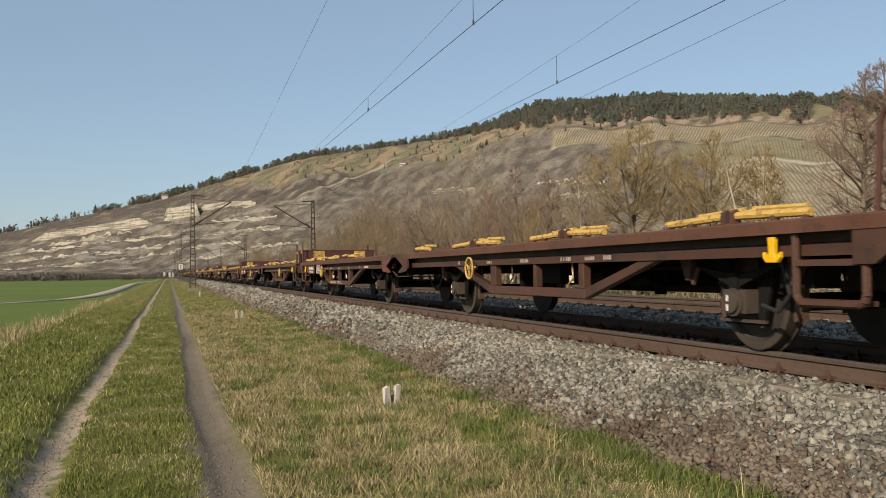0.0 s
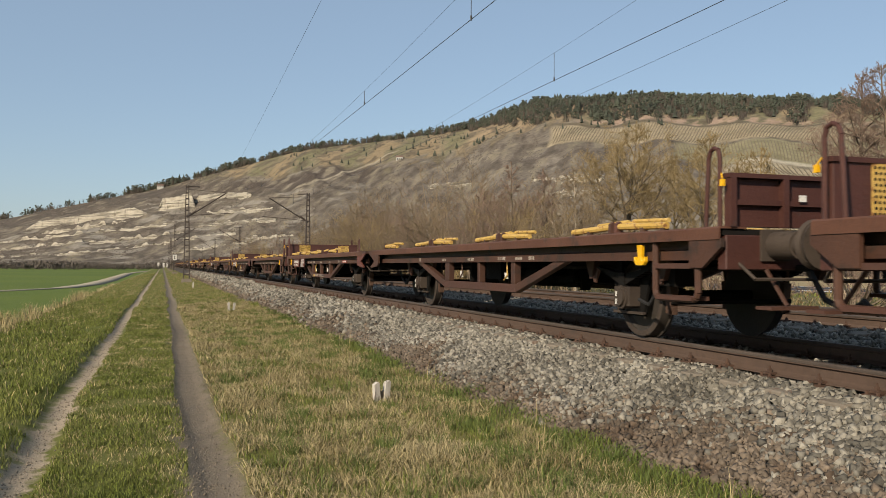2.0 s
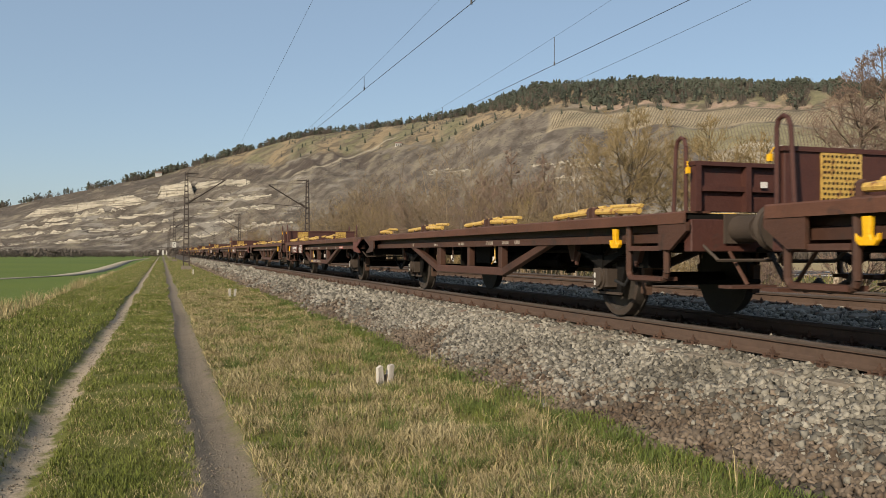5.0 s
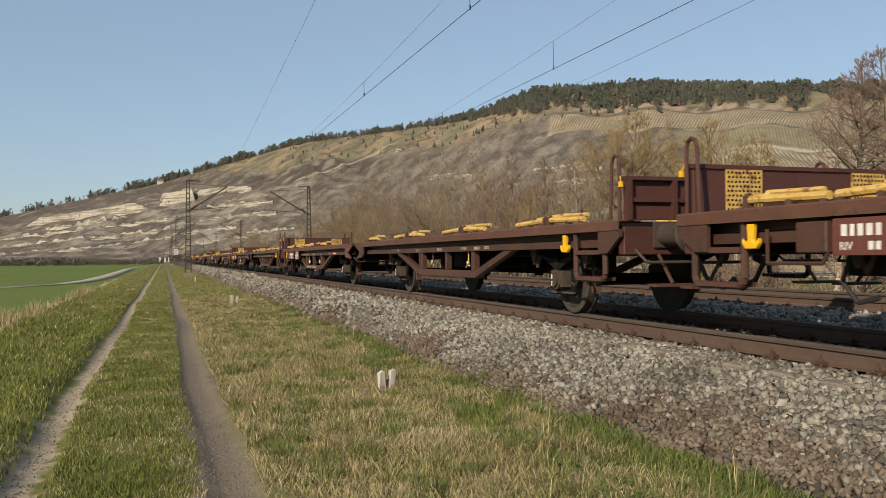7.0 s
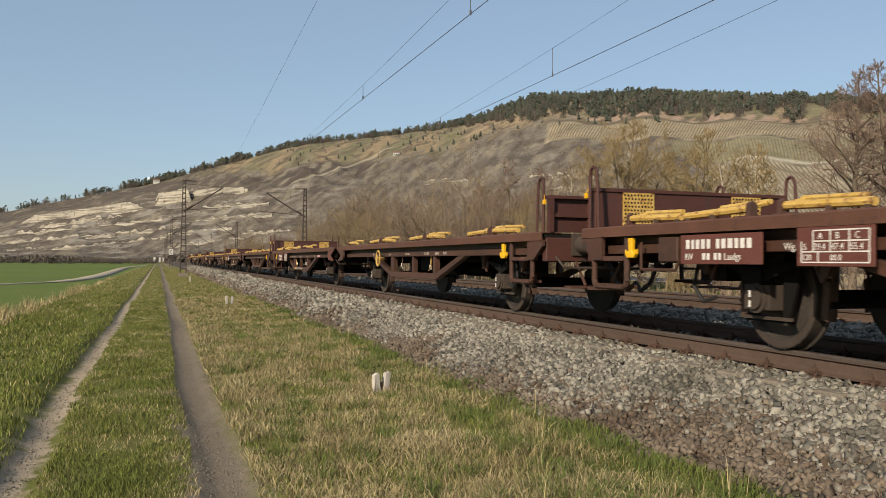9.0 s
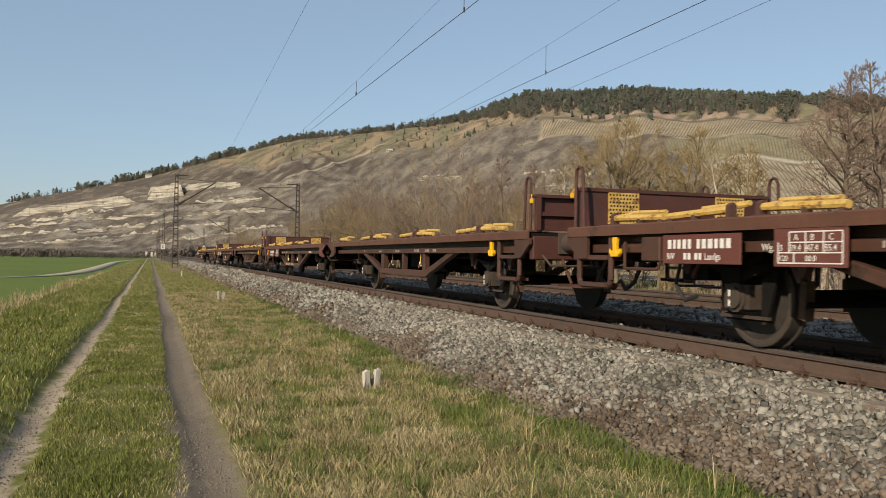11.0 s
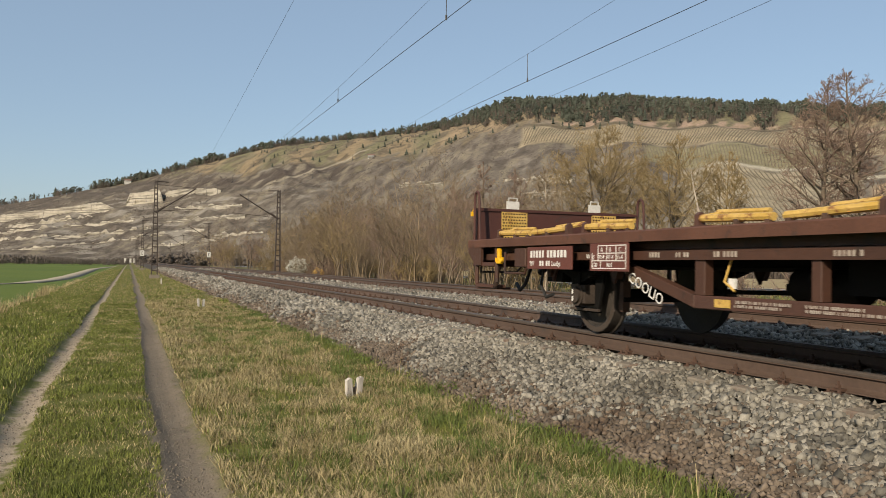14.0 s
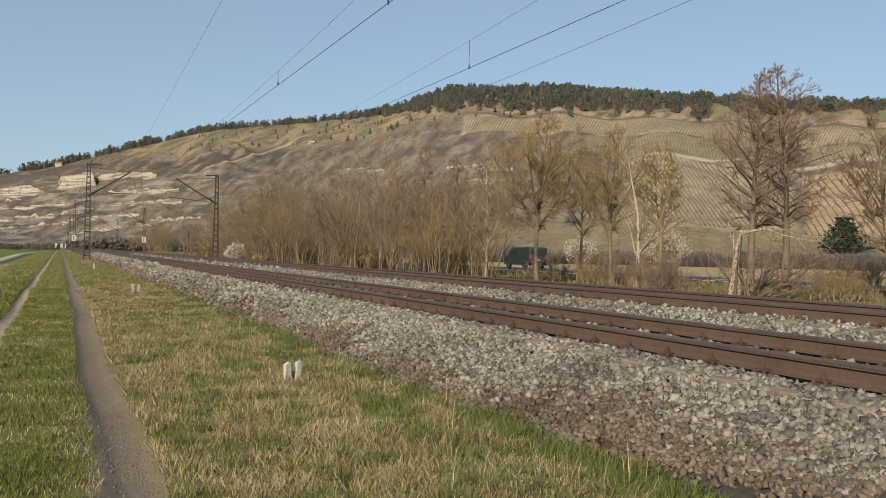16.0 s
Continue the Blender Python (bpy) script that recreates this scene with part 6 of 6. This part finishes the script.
def blades(n, xr, yr, h, width, lean, seed, skip=(), power=1.7, x_edge=None):
    """Single bent blades, thickest near the path's start: base left, base right, middle, tip."""
    r = np.random.default_rng(seed)
    x = r.uniform(*xr, n)
    y = yr[0] + (yr[1] - yr[0]) * r.uniform(0, 1, n) ** power
    tuft = np.array([noise.noise(Vector((a * 1.6, b * 1.6, seed))) + 0.6 * noise.noise(Vector((a * 5, b * 5, seed + 1))) for a, b in zip(x, y)])
    ok = tuft > -0.25
    wob = 0.05 * np.sin(y * 0.35) + 0.03 * np.sin(y * 0.9 + 1)
    for c, w in skip:
        ok &= np.abs(x - c - wob) > w * (1 + 0.25 * tuft)
    if x_edge is not None:
        ok &= x < x_edge + 0.25 * tuft
    x, y, tuft = x[ok], y[ok], tuft[ok]
    n = len(x)
    far = 1 + np.clip((y - 6) / 16, 0, 2.2)
    hh = h * r.uniform(0.45, 1.3, n) * (1 + 0.8 * tuft)
    ww = width * r.uniform(0.6, 1.3, n) * far
    a, b = r.uniform(0, 2 * math.pi, n), r.uniform(0, 2 * math.pi, n)
    z = ground_z(x, y) - 0.01
    base_ = np.stack([x, y, z], -1)
    side = np.stack([np.cos(a), np.sin(a), 0 * a], -1) * ww[:, None] / 2
    over = np.stack([np.cos(b), np.sin(b), 0 * b], -1) * (lean * hh * r.uniform(0.3, 1.4, n))[:, None]
    up = np.stack([0 * x, 0 * x, hh], -1)
    v = np.stack([base_ - side, base_ + side, base_ + over * 0.4 + up * 0.62 + side * 0.6, base_ + over * 0.4 + up * 0.62 - side * 0.6, base_ + over + up * np.clip(1 - 0.3 * lean, 0.3, 1)], 1)
    k = np.arange(n)[:, None] * 5
    f = np.concatenate([k + (0, 1, 2), k + (0, 2, 3), k + (3, 2, 4)])
    return v.reshape(-1, 3), f


RUTS = ((-1.03, 0.14), (0.43, 0.17))
for name, args, material, label in (
        ("grass_between_ruts", (74000, (-0.95, 0.25), (3.8, 34), 0.05, 0.007, 0.6, 21, RUTS), BLADE, "short green grass between the wheel ruts"),
        ("dry_blades_between_ruts", (19000, (-0.95, 0.25), (3.8, 30), 0.05, 0.006, 0.9, 22, RUTS), STRAW, "dry blades in the short grass between the ruts"),
        ("grass_by_field", (90000, (-4.4, -1.1), (5.0, 45), 0.075, 0.008, 0.6, 23, RUTS, 1.5), BLADE, "green grass on the bank beside the field"),
        ("dry_blades_by_field", (6000, (-4.5, -1.1), (5.0, 45), 0.09, 0.008, 0.8, 24, RUTS, 1.5), STRAW, "dry blades on the bank beside the field"),
        ("dry_verge_grass", (135000, (0.62, 3.5), (3.4, 36), 0.1, 0.0065, 1.1, 25, RUTS, 1.8, 3.3), STRAW, "matted straw-coloured grass on the verge"),
        ("green_verge_grass", (52000, (0.62, 3.9), (3.4, 36), 0.085, 0.007, 0.7, 26, RUTS, 1.8, 3.7), BLADE, "green blades growing through dry verge grass"),
        ("distant_grass", (75000, (-4.4, 3.6), (28, 170), 0.075, 0.008, 0.8, 31, RUTS, 1.9), BLADE, "green grass along the path farther off"),
        ("distant_dry_grass", (42000, (-4.4, 3.6), (28, 170), 0.08, 0.007, 0.9, 32, RUTS, 1.9), STRAW, "dry grass along the path farther off"),
        ("green_edge_grass", (30000, (2.7, 3.9), (3.4, 30), 0.085, 0.008, 0.8, 27, (), 1.6, 3.72), TUFT, "longer green grass along the foot of the ballast")):
    tagged(new(name, bulk(name, *blades(*args), [material])), label, "grass", kind="stuff")
dv, df = blades(900, (-4.9, -4.1), (16, 90), 0.22, 0.014, 0.8, 28, (), 1.2)
tagged(new("field_margin_grass", bulk("field_margin_grass", dv, df, [STRAW])), "tall dry grass along the field's margin", "grass", kind="stuff")
dv, df = blades(11000, (13.2, 33), (14, 90), 0.3, 0.025, 0.7, 29, (), 1.3)
tagged(new("far_bank_grass", bulk("far_bank_grass", dv, df, [REED])), "dry reedy grass beyond the far track", "grass", kind="stuff")

dv, df = blades(7000, (13.2, 33), (14, 90), 0.15, 0.025, 0.7, 30, (), 1.3)
tagged(new("far_bank_green", bulk("far_bank_green", dv, df, [BLADE])), "rough green grass beyond the far track", "grass", kind="stuff")


def tufts(centres, n, h, width, spread, lean, seed):
    """Dense single tufts of longer blades."""
    r = np.random.default_rng(seed)
    c = np.repeat(np.asarray(centres, float), n, 0)
    x, y = c[:, 0] + r.normal(0, spread, len(c)), c[:, 1] + r.normal(0, spread, len(c))
    b = np.arctan2(y - c[:, 1], x - c[:, 0]) + r.normal(0, 0.5, len(c))
    hh = h * r.uniform(0.5, 1.2, len(c))
    z = ground_z(x, y) - 0.01
    a = r.uniform(0, math.pi, len(c))
    root = np.stack([x, y, z], -1)
    side = np.stack([np.cos(a), np.sin(a), 0 * a], -1) * width / 2
    over = np.stack([np.cos(b), np.sin(b), 0 * b], -1) * (lean * hh * r.uniform(0.3, 1.3, len(c)))[:, None]
    up = np.stack([0 * x, 0 * x, hh], -1)
    v = np.stack([root - side, root + side, root + over * 0.4 + up * 0.65 + side * 0.6, root + over * 0.4 + up * 0.65 - side * 0.6, root + over + up * 0.9], 1)
    k = np.arange(len(c))[:, None] * 5
    return v.reshape(-1, 3), np.concatenate([k + (0, 1, 2), k + (0, 2, 3), k + (3, 2, 4)])


rt = np.random.default_rng(41)
ty = 3.8 + 20 * rt.uniform(0, 1, 170) ** 1.6
tx = rt.uniform(0.9, 3.5, 170)
tagged(new("grass_tufts", bulk("grass_tufts", *tufts(np.stack([tx, ty], -1), 90, 0.13, 0.006, 0.06, 0.7, 42), [TUFT])), "dark green tufts standing in the dry verge grass", "grass", kind="stuff")
tx, ty = rt.uniform(0.9, 3.3, 160), 3.8 + 18 * rt.uniform(0, 1, 160) ** 1.6
tagged(new("straw_tufts", bulk("straw_tufts", *tufts(np.stack([tx, ty], -1), 60, 0.1, 0.006, 0.08, 1.5, 43), [STRAW])), "flattened tufts of bleached straw on the verge", "grass", kind="stuff")
tx, ty = rt.uniform(2.2, 3.6, 60), 3.8 + 14 * rt.uniform(0, 1, 60)
tagged(new("dry_stalks", bulk("dry_stalks", *tufts(np.stack([tx, ty], -1), 3, 0.3, 0.006, 0.03, 0.25, 44), [STRAW])), "single tall dry stalks above the verge", "grass", kind="stuff")
tx, ty = -4.35 + rt.normal(0, 0.3, 14), 22 + 40 * rt.uniform(0, 1, 14)
tagged(new("margin_tufts", bulk("margin_tufts", *tufts(np.stack([tx, ty], -1), 70, 0.55, 0.014, 0.16, 0.5, 45), [STRAW])), "tall bleached grass tufts at the field's edge", "grass", kind="stuff")

# ---- small things by the path ----


def stake(x, y, h, lean, name="wooden_stake"):
    ob = tagged(new(name, Shape().slab([(-0.04, -0.15), (0.04, -0.15), (0.036, h), (0.015, h + 0.015), (-0.034, h - 0.01)], "y", -0.03, 0.03).mesh(name, STAKE, 0.002)), "short weathered grey wooden stake in the grass", "stake", "survey stakes")
    ob.matrix_world = pose(x, y, base_z(x, y), 0, lean, 15)


ob = tagged(new("stump", Shape().slab([(-0.05, -0.15), (0.05, -0.15), (0.045, 0.15), (0.01, 0.12), (-0.045, 0.16)], "y", -0.03, 0.03).mesh("stump", BARK, 0.006)), "dark rotten remnant of a post in the grass", "stake")
ob.matrix_world = pose(2.495, 9.66, base_z(2.495, 9.66), 0, 2, 12)
for x, y, h, lean in ((2.44, 9.62, 0.23, -4), (2.55, 9.66, 0.24, 7), (2.24, 29.9, 0.32, -3), (2.4, 30.0, 0.3, 6), (2.1, 62, 0.4, 2)):
    stake(x, y, h, lean)
for i, x in enumerate((-1.7, 0.5, 2.2)):
    bd = tagged(new("marker_board"), "white rectangular marker board on a post far down the line", "sign", "marker boards")
    bd.location = (x, 392 + 8 * i, base_z(x, 392))
    part("post", Shape().rod((0, 0, -0.2), (0, 0, 1.2), 0.05, n=6), MAST, bd)
    part("board", Shape().box(-0.42, 0.42, -0.03, 0.03, 0.6, 2.7), PAINT, bd)

# ---- van on the road ----


def delivery_van():
    v = tagged(new("van"), "dark green panel van driving along the road", "van")
    body = part("body", Shape().slab([(-2.3, 0.35), (2.2, 0.35), (2.3, 0.9), (2.25, 1.05), (1.55, 1.2), (0.95, 1.85), (0.7, 1.93), (-2.2, 1.95), (-2.3, 1.8)], "x", -0.92, 0.92), VAN, v, bevel=0.04, smooth=True)
    for sgn in (-1, 1):
        part("side_window", Shape().slab([(0.1, 1.2), (1.35, 1.2), (0.85, 1.75), (0.1, 1.75)], "x", *sorted((sgn * 0.925, sgn * 0.935))), GLASS, body)
        part("tail_lamp", Shape().box(*sorted((sgn * 0.7, sgn * 0.88)), -2.33, -2.29, 0.95, 1.3), RED, body)
        for yy in (-1.45, 1.45):
            w = part("wheel", Shape().rod((sgn * 0.72, yy, 0.34), (sgn * 0.93, yy, 0.34), 0.34, n=18), RUBBER, v, smooth=True)
            part("rim", Shape().rod((sgn * 0.93, yy, 0.34), (sgn * 0.945, yy, 0.34), 0.2, n=14), GRIME, w)
    part("rear_window", Shape().box(-0.7, 0.7, -2.33, -2.3, 1.25, 1.75), GLASS, body)
    part("rear_plate", Shape().box(-0.26, 0.26, -2.34, -2.3, 0.75, 0.87), PAINT, body)
    part("windscreen", Shape().slab([(1.53, 1.22), (1.56, 1.22), (0.98, 1.84), (0.95, 1.84)], "x", -0.8, 0.8), GLASS, body)
    part("bumper", Shape().box(-0.9, 0.9, -2.38, -2.28, 0.38, 0.62), UNDER, v, bevel=0.02)
    return v


VAN_OB = delivery_van()

# ---- what moves ----


def motions():
    # seconds and the distance of the train's last axle along the track
    LAST = [(0.0, 391.98), (0.5, 378.31), (1.0, 365.43), (1.5, 351.74), (2.0, 337.96), (2.5, 324.32), (3.0, 310.69), (3.5, 296.30), (4.0, 282.17), (6.5, 213.60), (7.0, 199.96), (7.5, 187.15), (8.0, 173.26), (8.5, 159.82), (9.0, 145.90), (11.5, 76.42), (12.0, 62.81), (12.5, 49.10), (13.0, 35.33), (13.5, 22.51), (14.0, 8.83), (16.0, -45.77)]
    for ob, ahead in TRAIN:
        walk(ob, [(t, pose(TRACK_X, s - ahead, 0)) for t, s in LAST])

    ROAD = [(0.0, -400.0), (14.5, 21.5), (15.0, 36.5), (15.2, 44.0), (15.4, 49.8), (15.6, 55.5), (15.8, 61.0), (16.0, 65.5)]
    walk(VAN_OB, [(t, pose(38.2, y, -0.42)) for t, y in ROAD])


motions()
